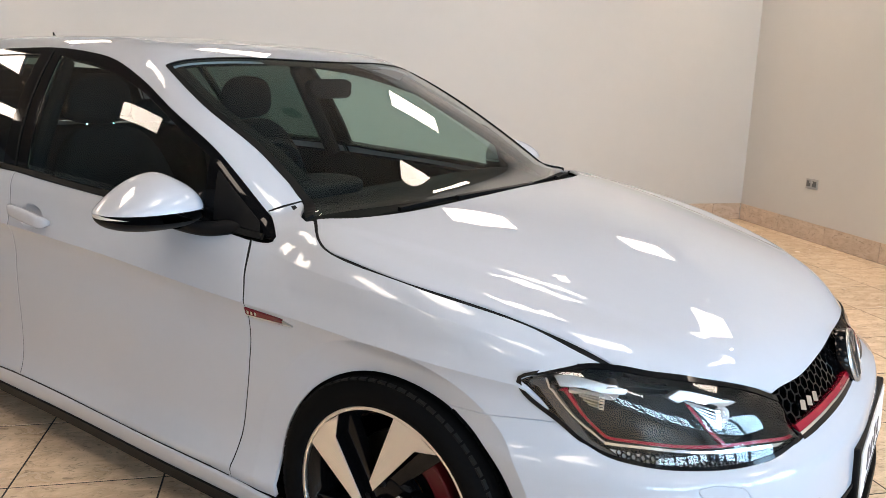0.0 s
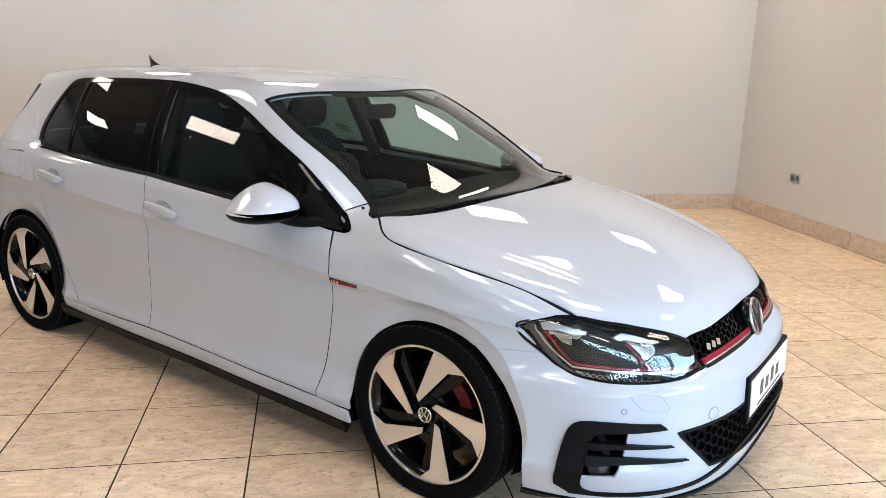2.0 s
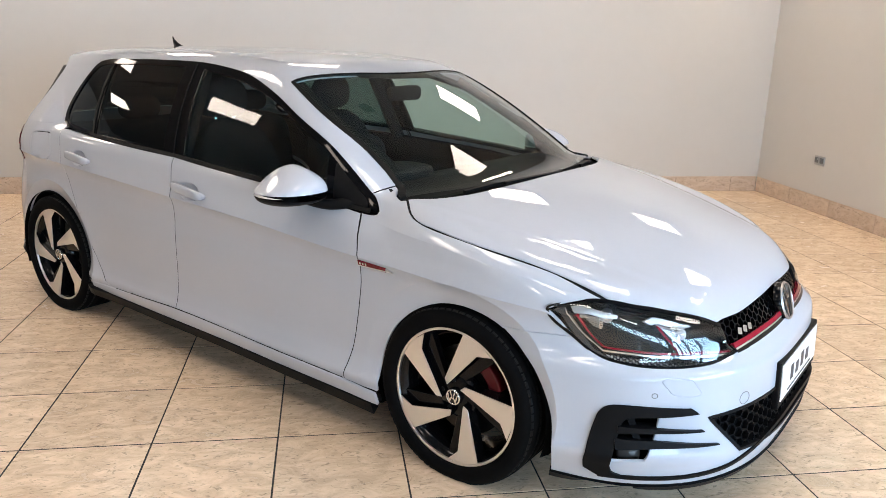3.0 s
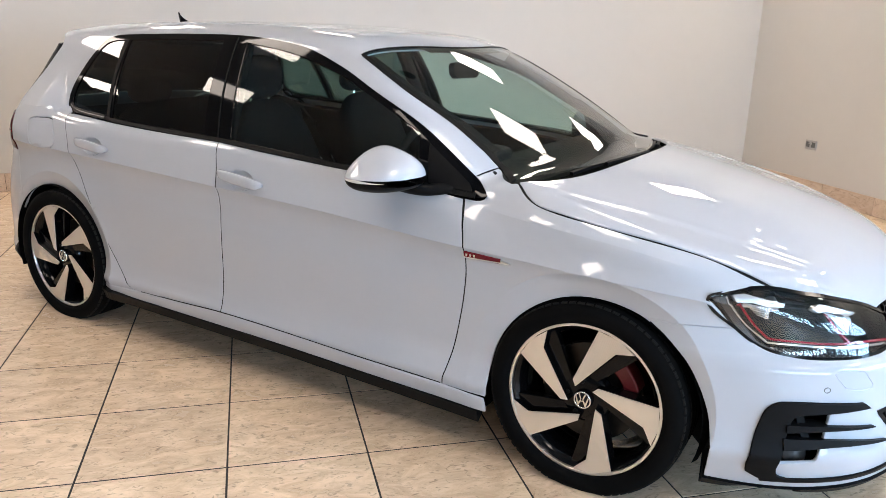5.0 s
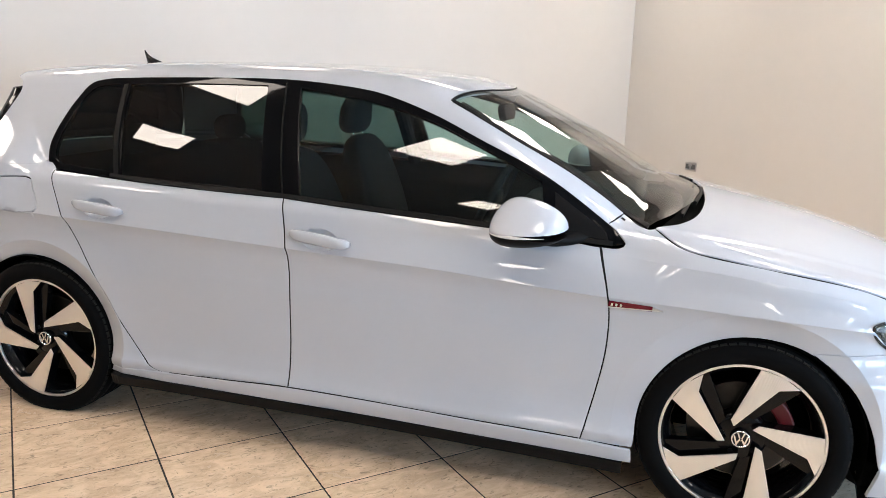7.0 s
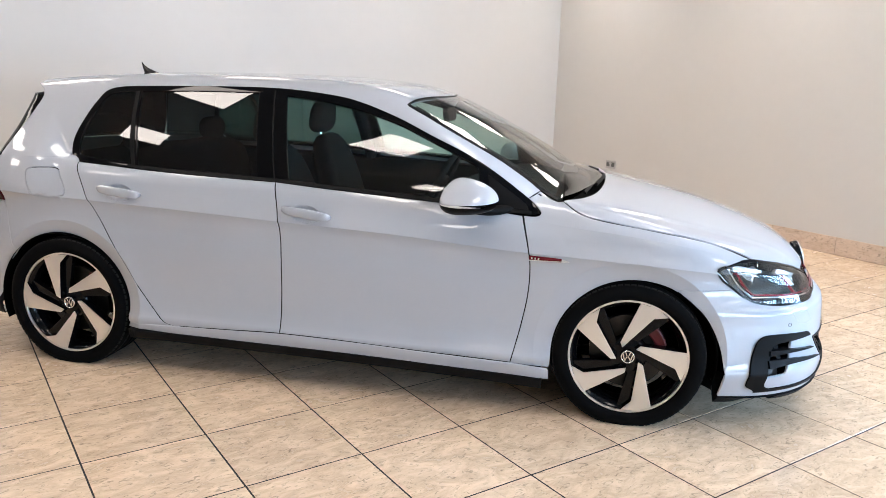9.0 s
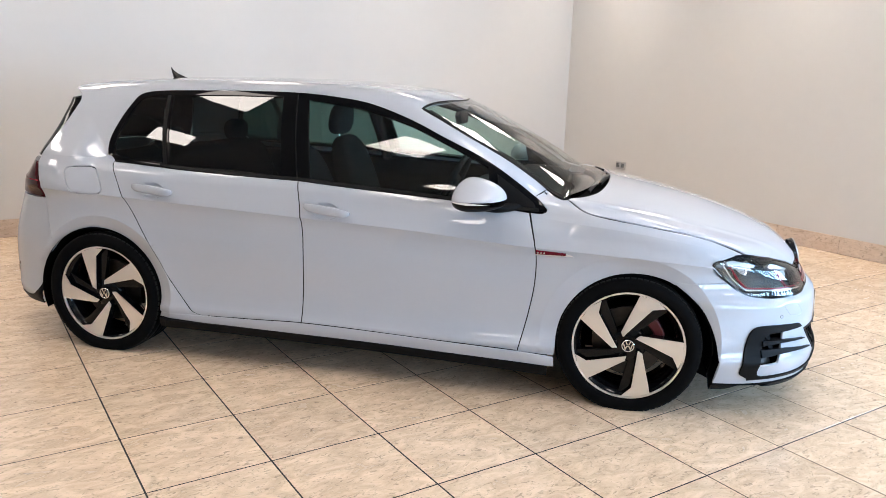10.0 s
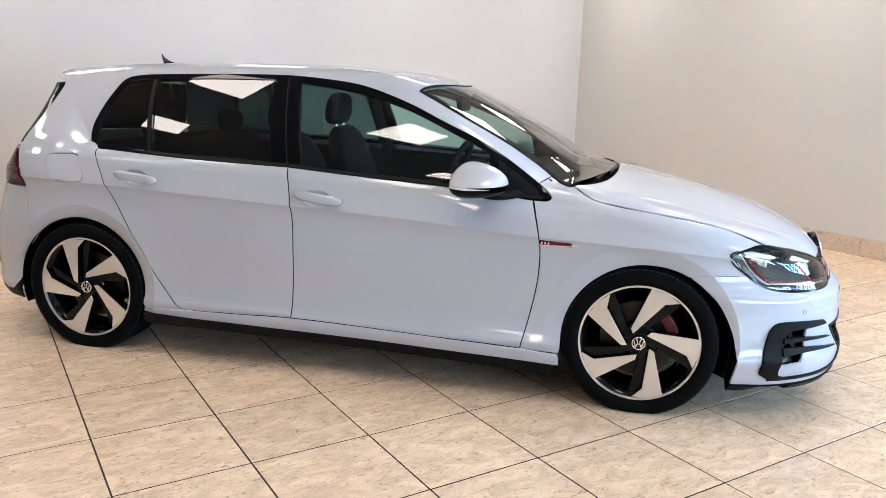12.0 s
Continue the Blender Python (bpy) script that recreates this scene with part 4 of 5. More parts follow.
rim = HOOD_RIM[:-1] + [HOOD_RIM[-1]] + [(p[0], -p[1], *p[2:]) for p in HOOD_RIM[-2::-1]] + [(p[0], -p[1]) for p in HOOD_BACK[:0:-1]] + HOOD_BACK
HOOD_FOLDS = [np.array([[x, s * (0.585 + 0.26 * (1.6 - x) + d)] for x in np.arange(1.10, 2.0, 0.010)]) for s in (-1, 1) for d in (-0.016, -0.003, 0.010, 0.024)]
panel("bonnet", rim, top_map, PAINT, car, "white bonnet with long flowing creases", gap=0.0038, step=0.022, folds=HOOD_FOLDS)
# black strips sunk in the bonnet's joints, darkening the gaps by colour
ribbon("bonnet_gap_shade", [p[:2] for p in HOOD_RIM[:6]], top_map, 0.016, RUBBER_AND_GAPS, car, lift=-0.006, thick=0.012)
ribbon("bonnet_gap_shade", [(p[0], -p[1]) for p in HOOD_RIM[:6]], top_map, 0.016, RUBBER_AND_GAPS, car, lift=-0.006, thick=0.012)
# added dark sheet that closes the view through the bonnet's joints
panel("bonnet_lining", [(1.2, -0.6, 1), (1.9, -0.5, 1), (2.02, 0.0), (1.9, 0.5, 1), (1.2, 0.6, 1)], top_map, UNDER, car, lift=-0.05, step=0.08)
panel("scuttle", [(1.05, -0.675, 1), (1.09, -0.64), (1.145, -0.50), (1.18, -0.25), (1.188, 0.0), (1.18, 0.25), (1.145, 0.50), (1.09, 0.64), (1.05, 0.675, 1), (1.03, 0.62), (1.07, 0.45), (1.105, 0.2), (1.11, 0.0), (1.105, -0.2), (1.07, -0.45), (1.03, -0.62)],
      top_map, UNDER, car, "black scuttle under the windscreen", lift=-0.028, depth=0.03, step=0.04)
# front bumper and what is let into it
LAMP = polar(LAMP_DEG)
mid_a = math.radians(90) * 0.9
FOG_HOLE = polar([(40.5, 0.388, 1), (47.6, 0.392, 1), (47.0, 0.33), (45.4, 0.255, 1), (40.2, 0.245, 1)])
LOW_GRILLE = polar([(56.5, 0.380, 1), (64, 0.385), (90, 0.388), (116, 0.385), (123.5, 0.380, 1), (116.5, 0.252, 1), (105, 0.238), (90, 0.235), (75, 0.238), (63.5, 0.252, 1)])
WASHER = polar([(47.9, 0.509), (52.8, 0.505), (53.7, 0.487), (54.5, 0.459), (50.0, 0.461), (48.8, 0.480)])
bump_r = [(18.9, 0.600, 1), (25, 0.606), (33.2, 0.608, 1), (33.5, 0.605), (37.5, 0.560), (42, 0.544), (48, 0.538), (57, 0.538), (61, 0.544), (64.4, 0.553, 1), (75, 0.560), (90, 0.566)]
low_r = [(90, 0.174), (70, 0.168), (50, 0.161), (40, 0.158), (30.6, 0.160, 1), (30.2, 0.25), (29.7, 0.36), (26.6, 0.48), (22.9, 0.55)]
bump = polar(bump_r[:-1]) + [(mid_a, 0.566)] + other_side(polar(bump_r[:-1]), mid_a) + other_side(polar(low_r[1:]), mid_a) + polar(low_r)
crest = []
for line in FOLDS[4:6]:
    p = RIGHT(line[(line[:, 0] > 1.5) & (line[:, 1] < 0.62)])
    crest.append(np.stack([np.arctan2(p[:, 0] - 1.2, -p[:, 1]) * 0.9, p[:, 2]], 1))
bumper = panel("front_bumper", bump, nose_map, PAINT, car, "white front bumper with black blades",
               holes=[FOG_HOLE, other_side(FOG_HOLE, mid_a), LOW_GRILLE, WASHER, other_side(WASHER, mid_a)], step=0.022, folds=[*crest, *[crest_line * [-1, 1] + [2 * mid_a, 0] for crest_line in crest]])
# added dark sheet behind bumper, grille and lamps, blocking sight into the nose
panel("nose_lining", polar([(33, 0.62, 1), (60, 0.64), (90, 0.66), (120, 0.64), (147, 0.62, 1), (147, 0.16, 1), (90, 0.16), (33, 0.16, 1)]), nose_map, UNDER, car, lift=-0.075, depth=0.01, step=0.06)


def honeycomb(name, outline, place, cell, mat, parent, label, lift=-0.006, thick=0.016, wall=0.006):
    """A mesh of six-sided cells that fills an outline on the skin."""
    loop = traced(outline, 0.01)
    lo, hi = loop.min(0), loop.max(0)
    r = cell / math.sqrt(3)
    cells = []
    row, y = 0, lo[1]
    while y < hi[1] + cell:
        x = lo[0] + (cell * 0.75 if row % 2 else 0)
        while x < hi[0] + cell:
            cells.append((x, y))
            x += cell * 1.5
        y += cell * 0.433
        row += 1
    c = np.array(cells)
    c = c[within(c, loop)]
    rings = []
    for k in range(2):
        rr = cell / 2 + (wall / 2 if k == 0 else -wall / 2)
        rings.append(np.stack([c[:, None, 0] + rr * np.cos(np.arange(6) * math.pi / 3), c[:, None, 1] + rr * np.sin(np.arange(6) * math.pi / 3)], 2).reshape(-1, 2))
    outer, inner = place(rings[0]), place(rings[1])
    no, ni = normals(outer), normals(inner)
    verts = np.concatenate([outer + no * lift, inner + ni * lift, inner + ni * (lift - thick)])
    m = len(outer)
    faces = []
    for i in range(len(c)):
        for j in range(6):
            a, b = i * 6 + j, i * 6 + (j + 1) % 6
            faces += [(a, b, m + b, m + a), (m + a, m + b, 2 * m + b, 2 * m + a)]
    me = bpy.data.meshes.new(name)
    me.from_pydata([tuple(v) for v in verts], [], faces)
    me.materials.append(mat)
    me.update()
    return part(name, me, mat, parent, label)


honeycomb("lower_grille", LOW_GRILLE, nose_map, 0.038, BLACK_TRIM, bumper, "black honeycomb air intake", wall=0.0032)
ribbon("grille_rim", LOW_GRILLE, nose_map, 0.010, BLACK_TRIM, bumper, lift=0.003, thick=0.02, closed=True)
# upper grille between the lamps
GRILLE = polar([(62.1, 0.630, 1), (64, 0.634), (75, 0.650), (90, 0.660), (105, 0.650), (116, 0.634), (117.9, 0.630, 1), (115.6, 0.553, 1), (105, 0.561), (90, 0.566), (75, 0.561), (64.4, 0.553, 1)])
grille = panel("grille", GRILLE, nose_map, UNDER, car, "black honeycomb grille with a red stripe", lift=-0.035, depth=0.01)
honeycomb("grille_mesh", GRILLE, nose_map, 0.030, BLACK_GLOSS, grille, "gloss black honeycomb", lift=-0.008, wall=0.0042)
stripe = polar([(64.6, 0.564), (70, 0.573), (76, 0.580), (90, 0.585), (104, 0.580), (110, 0.573), (115.4, 0.564)])
ribbon("red_stripe", stripe, nose_map, 0.013, RED, grille, "red stripe", lift=0.002, thick=0.02)
ribbon("chrome_line", [(p[0], p[1] - 0.009) for p in stripe], nose_map, 0.004, CHROME, grille, "thin chrome line", lift=0.003, thick=0.02)
ribbon("grille_lip", polar([(64.6, 0.552), (75, 0.562), (90, 0.568), (105, 0.562), (115.4, 0.552)]), nose_map, 0.010, BLACK_GLOSS, grille, lift=0.0, thick=0.02)
for i in range(3):
    a = 67.5 + 1.75 * i
    ribbon("badge_bar", polar([(a, 0.606 + 0.002 * i), (a - 0.3, 0.588 + 0.002 * i)]), nose_map, 0.018, CHROME, grille, lift=0.004, thick=0.008)
# round emblem
em = new("emblem")
em.parent = car
em.matrix_local = Matrix.Translation((2.135, 0.0, 0.612)) @ pose(0, 0, 0, 0, -18, 0)
tagged(em, "round chrome and black emblem")
part("disc", lathe([(0.0, 0.012), (0.062, 0.0105), (0.067, 0.009), (0.0675, -0.016)], 40, "x"), BLACK_GLOSS, em, smooth=True)
part("ring", lathe([(0.0600, 0.010), (0.0610, 0.0155), (0.0655, 0.0145), (0.0680, 0.009)], 48, "x"), BROW, em, smooth=True)
for s in (-1, 1):
    part("chevron_bar", prism([(0.001, 0.010), (0.008, 0.010), (0.029, 0.052), (0.021, 0.056)], 0.010, 0.016), BROW, em).matrix_local = Matrix(((0, 1, 0, 0), (s, 0, 0, 0), (0, 0, 1, 0.0), (0, 0, 0, 1)))
    part("chevron_bar", prism([(0.017, -0.056), (0.025, -0.053), (0.050, 0.028), (0.043, 0.040)], 0.010, 0.016), BROW, em).matrix_local = Matrix(((0, 1, 0, 0), (s, 0, 0, 0), (0, 0, 1, 0.0), (0, 0, 0, 1)))

def lens_map(q):
    """The lamp cover: it leans back between its lower and upper edges, and bows out."""
    a = np.degrees(q[:, 0] / 0.9)
    a = np.clip(np.minimum(a, 180 - a), 27.6, 64.4)
    zt, zb = np.interp(a, *LENS_TOP), np.interp(a, *LENS_LOW)
    tall = np.maximum(zt - zb, 0.012)
    s = np.clip((q[:, 1] - zb) / tall, -0.1, 1.1)
    size = np.clip((tall - 0.04) / 0.11, 0, 1)
    rt, rb = np.interp(a, LENS_AT, LENS_RT), np.interp(a, LENS_AT, LENS_RB)
    r = rt * s + rb * (1 - s) + size * (-0.002 * (1 - s) + 0.001 * s + 0.15 * s * s * (1 - s))
    w = q[:, 0] / 0.9
    return np.stack([1.2 + r * np.sin(w), -r * np.cos(w), q[:, 1]], 1)


LENS_TOP = ([p[0] for p in LAMP_DEG[:9]], [p[1] for p in LAMP_DEG[:9]])
LENS_LOW = ([p[0] for p in [LAMP_DEG[0], *LAMP_DEG[:7:-1]]], [p[1] for p in [LAMP_DEG[0], *LAMP_DEG[:7:-1]]])
LENS_AT = np.linspace(27.6, 64.4, 60)


def lamp_edge(line):
    """How far the skin lies out from the turning axis along an edge of the lamp, drawn smooth."""
    p = nose_map(np.stack([np.radians(LENS_AT) * 0.9, np.interp(LENS_AT, *line)], 1))
    r = np.hypot(p[:, 0] - 1.2, p[:, 1])
    return np.polyval(np.polyfit(LENS_AT, r, 4), LENS_AT)


LENS_RT, LENS_RB = lamp_edge(LENS_TOP), lamp_edge(LENS_LOW)
for s in (1, -1):
    def on(points, s=s):
        pts = polar(points)
        return pts if s > 0 else other_side(pts, mid_a)
    # headlamp
    lamp_outline = LAMP if s > 0 else other_side(LAMP, mid_a)
    head = panel("headlamp", lamp_outline, nose_map, BLACK_TRIM, car, "clear headlamp with red line and LED modules", lift=-0.060, depth=0.01, gap=0.001, step=0.02)
    panel("lens", lamp_outline, lens_map, LENS, head, "clear lamp cover", lift=level, depth=0.0, gap=0.003, step=0.02)
    ribbon("lamp_rim", lamp_outline, lens_map, 0.008, BLACK_GLOSS, head, lift=0.0015, thick=0.06, closed=True)
    # grey cheek along the wing, and the thin bright line beside it
    panel("cheek", on([(29.2, 0.690, 1), (31.0, 0.700, 1), (33.0, 0.645), (36.8, 0.578, 1), (40.5, 0.552, 1), (36.2, 0.570), (33.6, 0.612)]), lens_map, LAMP_GREY, head, lift=-0.012, depth=0.01, gap=0.0, step=0.015)
    ribbon("inner_frame", on([(31.2, 0.700), (32.0, 0.668), (35.2, 0.615), (38.3, 0.579)]), lens_map, 0.0035, SILVER, head, lift=-0.010, thick=0.01)
    ribbon("red_line", on([(32.9, 0.678), (35.6, 0.630), (38.4, 0.590), (39.4, 0.587)]), lens_map, 0.0056, RED, head, "red line", lift=-0.014, thick=0.01)
    ribbon("red_line", on([(39.4, 0.587), (43.1, 0.585), (47.1, 0.581), (56.2, 0.574), (62.6, 0.562), (64.6, 0.559)]), lens_map, 0.0056, RED, head, "red line", lift=-0.014, thick=0.01)
    ribbon("red_line", on([(48.0, 0.648), (50.7, 0.602), (52.3, 0.580)]), lens_map, 0.0056, RED, head, "red line", lift=-0.014, thick=0.01)
    ribbon("light_bar", on([(38.3, 0.577), (43, 0.576), (47.1, 0.572), (57.2, 0.562), (63.8, 0.551)]), lens_map, 0.005, CHROME, head, lift=-0.010, thick=0.012)
    # the two lamp modules: an angular silver hood, fins and a projector each
    for hood_line, (c, z), (ca, za), (cb, zb) in (
            ([(32.3, 0.706, 1), (34.2, 0.711, 1), (37.0, 0.701), (40.8, 0.686, 1), (40.5, 0.678, 1), (37.9, 0.679), (35.6, 0.688, 1), (32.9, 0.686, 1)], (38.8, 0.661), (33.4, 0.678), (37.5, 0.667)),
            ([(45.8, 0.670, 1), (47.6, 0.680, 1), (50.1, 0.670), (55.1, 0.643, 1), (52.6, 0.640, 1), (50.5, 0.653), (47.9, 0.664, 1), (46.9, 0.660, 1)], (53.1, 0.626), (47.9, 0.652), (51.7, 0.634))):
        panel("module_hood", on(hood_line), lens_map, BROW, head, "angular satin silver hood", lift=-0.012, depth=0.02, gap=0.0, step=0.01)
        p = lens_map(np.array(on([(c, z)])))
        nn = normals(nose_map(np.array(on([(c, z)]))))[0]
        centre = Vector(p[0] - nn * 0.034)
        ball = bmesh.new()
        bmesh.ops.create_uvsphere(ball, u_segments=20, v_segments=12, radius=0.015, matrix=Matrix.Translation(centre))
        part("projector", ball, LENS, head, smooth=True)
        tb = part("projector_tube", lathe([(0.019, 0.0), (0.017, 0.008), (0.017, -0.02), (0.0, -0.02)], 24, "z"), SILVER, head, smooth=True)
        tb.matrix_local = Matrix.Translation(centre) @ Vector(nn).to_track_quat("Z", "Y").to_matrix().to_4x4()
        for i in range(6):
            k = 0.0062 * i
            ribbon("fin", on([(ca + 0.55 * i, za - k), (cb - 0.1, zb + 0.001 - 0.0052 * i)]), lens_map, 0.0016, SILVER, head, lift=-0.016, thick=0.008)
            ribbon("fin_end", on([(cb - 0.1, zb + 0.001 - 0.0052 * i), (cb + 0.5, zb - 0.0052 * i)]), lens_map, 0.0034, CHROME, head, lift=-0.014, thick=0.008)
    HONEY = on([(39.0, 0.569, 1), (42, 0.567), (46.7, 0.563), (51, 0.558), (56.5, 0.550, 1), (53.5, 0.5455), (48, 0.546), (42, 0.552), (40.3, 0.557)])
    panel("reflector_floor", HONEY, lens_map, SILVER, head, lift=-0.022, depth=0.002)
    honeycomb("reflector_mesh", HONEY, lens_map, 0.011, BLACK_GLOSS, head, "small honeycomb reflector", lift=-0.014, thick=0.008, wall=0.0026)
    # fog strakes
    panel("corner_frame", on([(36.0, 0.215, 1), (35.8, 0.25), (37.6, 0.385), (38.6, 0.412), (40.2, 0.424), (46, 0.424), (53.0, 0.416, 1), (54.3, 0.400, 1), (49, 0.396), (43.0, 0.390), (41.8, 0.378), (41.2, 0.34), (40.0, 0.245), (40.6, 0.205), (42, 0.196, 1), (38.5, 0.190, 1)]),
          nose_map, BLACK_TRIM, bumper, "matt black corner trim", lift=0.010, depth=0.05, gap=0.0, step=0.015)
    for pts, w, tp in (([(41.0, 0.350), (47, 0.352), (55.3, 0.343)], 0.024, (1.0, 0.12)), ([(40.6, 0.304), (48, 0.308), (58.1, 0.294)], 0.034, (1.0, 0.10))):
        ribbon("strake", on(pts), nose_map, w, BLACK_TRIM, bumper, "black strake", lift=0.016, thick=0.05, taper=tp)
    ribbon("strake_post", on([(43.0, 0.392), (43.8, 0.345), (44.8, 0.296)]), nose_map, 0.018, BLACK_TRIM, bumper, "black post between the strakes", lift=-0.008, thick=0.02)
    panel("fog_recess", FOG_HOLE if s > 0 else other_side(FOG_HOLE, mid_a), nose_map, UNDER, bumper, lift=-0.06, gap=-0.01, depth=0.0)
    p = nose_map(np.array(on([(43.2, 0.275)])))
    fog = part("fog_lamp", lathe([(0.0, 0.004), (0.030, 0.0), (0.036, -0.004), (0.038, -0.03)], 28, "z"), LAMP_GREY, bumper, smooth=True)
    fog.matrix_local = Matrix.Translation(Vector(p[0] - normals(p)[0] * 0.04)) @ Vector(normals(p)[0]).to_track_quat("Z", "Y").to_matrix().to_4x4()
    panel("washer_flap", WASHER if s > 0 else other_side(WASHER, mid_a), nose_map, PAINT, bumper, "washer cover")
    # thin grey strip drawn for the shaded groove round the sensor
    for c, z, r in ((46.6, 0.461, 0.0075),):
        ribbon("sensor_ring", [(q[0], q[1]) for q in oval(on([(c, z)])[0][0], z, r, r, 16)], nose_map, 0.0018, GREY_PLASTIC, bumper, lift=0.0008, thick=0.002, closed=True)
# the tow cap's groove, its shade drawn as a grey strip
ribbon("tow_cap_joint", oval(polar([(64.5, 0.415)])[0][0], 0.415, 0.020, 0.020, 20), nose_map, 0.0018, GREY_PLASTIC, bumper, lift=0.0006, thick=0.002, closed=True)
lip = [(38.5, 0.187), (46.7, 0.190), (55.3, 0.195), (61.5, 0.206), (66.5, 0.228), (73.5, 0.256), (82, 0.268)]
ribbon("lip_line", polar(lip + [(90, 0.271)] + [(180 - a, z) for a, z in lip[::-1]]), nose_map, 0.013, BLACK_TRIM, bumper, "black lip line", lift=0.006, thick=0.02)
ribbon("splitter", polar([(30.4, 0.146), (36, 0.143), (42, 0.142), (50, 0.145), (70, 0.152), (90, 0.157), (110, 0.152), (130, 0.145), (138, 0.142), (144, 0.143), (149.6, 0.146)]), nose_map, 0.026, BLACK_TRIM, bumper, "black front splitter", lift=0.007, thick=0.10)

# dealer plate in a black holder
plate = new("number_plate")
plate.parent = car
plate.matrix_local = Matrix.Translation((2.205, 0.02, 0.392)) @ pose(0, 0, 0, 0, -3, 0)
tagged(plate, "white show plate in a black holder")
part("holder", block(-0.02, 0.006, -0.272, 0.272, -0.085, 0.085, 0.006), BLACK_TRIM, plate)
part("sheet", block(0.006, 0.010, -0.255, 0.255, -0.058, 0.070, 0.001), PLATE_WHITE, plate)
for i in range(4):
    y = -0.12 + 0.075 * i
    part("print_bar", block(0.010, 0.0112, y - 0.020, y + 0.020, -0.020, 0.034 - 0.012 * (i % 2), 0.0004, 1), INK, plate)
part("print_line", block(0.010, 0.0112, -0.17, 0.17, -0.047, -0.040), INK, plate)

# tail
tmid = mid_a
TAIL_LAMP = polar([(35.0, 0.955, 1), (31.8, 0.87), (29.4, 0.776, 1), (40, 0.782), (58, 0.790, 1), (56, 0.90), (50, 0.955)])
tail_r = [(29.4, 0.772, 1), (27.6, 0.66), (25.6, 0.527, 1), (28.8, 0.46), (30.4, 0.38), (31.0, 0.30), (30.6, 0.215, 1), (60, 0.22), (90, 0.22)]
tb = polar(tail_r) + other_side(polar(tail_r[:-1]), tmid) + [polar([(90, 0.76)])[0]]
rear_bumper = panel("rear_bumper", tb, tail_map, PAINT, car, "white rear bumper")
panel("diffuser", polar([(30.6, 0.335, 1), (31.7, 0.290), (34.5, 0.252), (40, 0.238), (60, 0.24), (90, 0.24), (120, 0.24), (140, 0.238), (145.5, 0.252), (148.5, 0.290), (149.4, 0.335, 1), (149.0, 0.25), (147, 0.21, 1), (90, 0.20), (31.5, 0.21, 1), (30.8, 0.25)]),
      tail_map, BLACK_TRIM, rear_bumper, "black rear valance", lift=0.005, depth=0.012, gap=0.0)
for s in (1, -1):
    strip = polar([(44.5, 0.392), (46.5, 0.372), (48.0, 0.345)])
    ribbon("rear_reflector", strip if s > 0 else other_side(strip, tmid), tail_map, 0.014, TAIL_RED, rear_bumper, "dark red reflector", lift=0.002, thick=0.006)
panel("tailgate", polar([(58, 0.775, 1), (90, 0.765), (122, 0.775, 1), (124, 0.88), (128, 0.965), (141, 0.985, 1), (90, 1.0), (39, 0.985, 1), (52, 0.965), (56, 0.88)]), tail_map, PAINT, car, "white tailgate", gap=0.003)
panel("rear_window", polar([(35.4, 0.985, 1), (90, 1.005), (144.6, 0.985, 1), (145.8, 1.09), (146.5, 1.19), (146.6, 1.275, 1), (90, 1.295), (33.4, 1.275, 1), (33.5, 1.19), (34.2, 1.09)]), tail_map, PILLAR_BLACK, car, "dark rear window", lift=-0.002, depth=0.01)
for s in (1, -1):
    panel("tail_lamp", TAIL_LAMP if s > 0 else other_side(TAIL_LAMP, tmid), tail_map, TAIL_RED, car, "dark red tail lamp", gap=0.002, lift=0.003, depth=0.03)
    ribbon("lamp_line", polar([(31.0, 0.862), (40, 0.862), (55, 0.866)]) if s > 0 else other_side(polar([(31.0, 0.862), (40, 0.862), (55, 0.866)]), tmid), tail_map, 0.006, RED, car, lift=0.005, thick=0.004)

# roof fin
fin = bmesh.new()
sections = []
for t in np.linspace(0, 1, 9):
    z = 0.068 * t
    x0, x1 = -1.372 - 0.018 * t, -1.235 - 0.147 * (1 - (1 - t) ** 1.9)
    w = 0.020 * (1 - t) ** 1.3 + 0.003
    sections.append([fin.verts.new(((x0 + x1) / 2 + (x1 - x0) / 2 * math.cos(a), w * math.sin(a), 1.376 + z)) for a in np.linspace(0, 2 * math.pi, 16, endpoint=False)])
for a, b in zip(sections, sections[1:]):
    for j in range(16):
        fin.faces.new((a[j], a[(j + 1) % 16], b[(j + 1) % 16], b[j]))
fin.faces.new(sections[-1])
bmesh.ops.recalc_face_normals(fin, faces=fin.faces)
part("roof_aerial", fin, BLACK_GLOSS, car, "black shark-fin aerial", smooth=True)

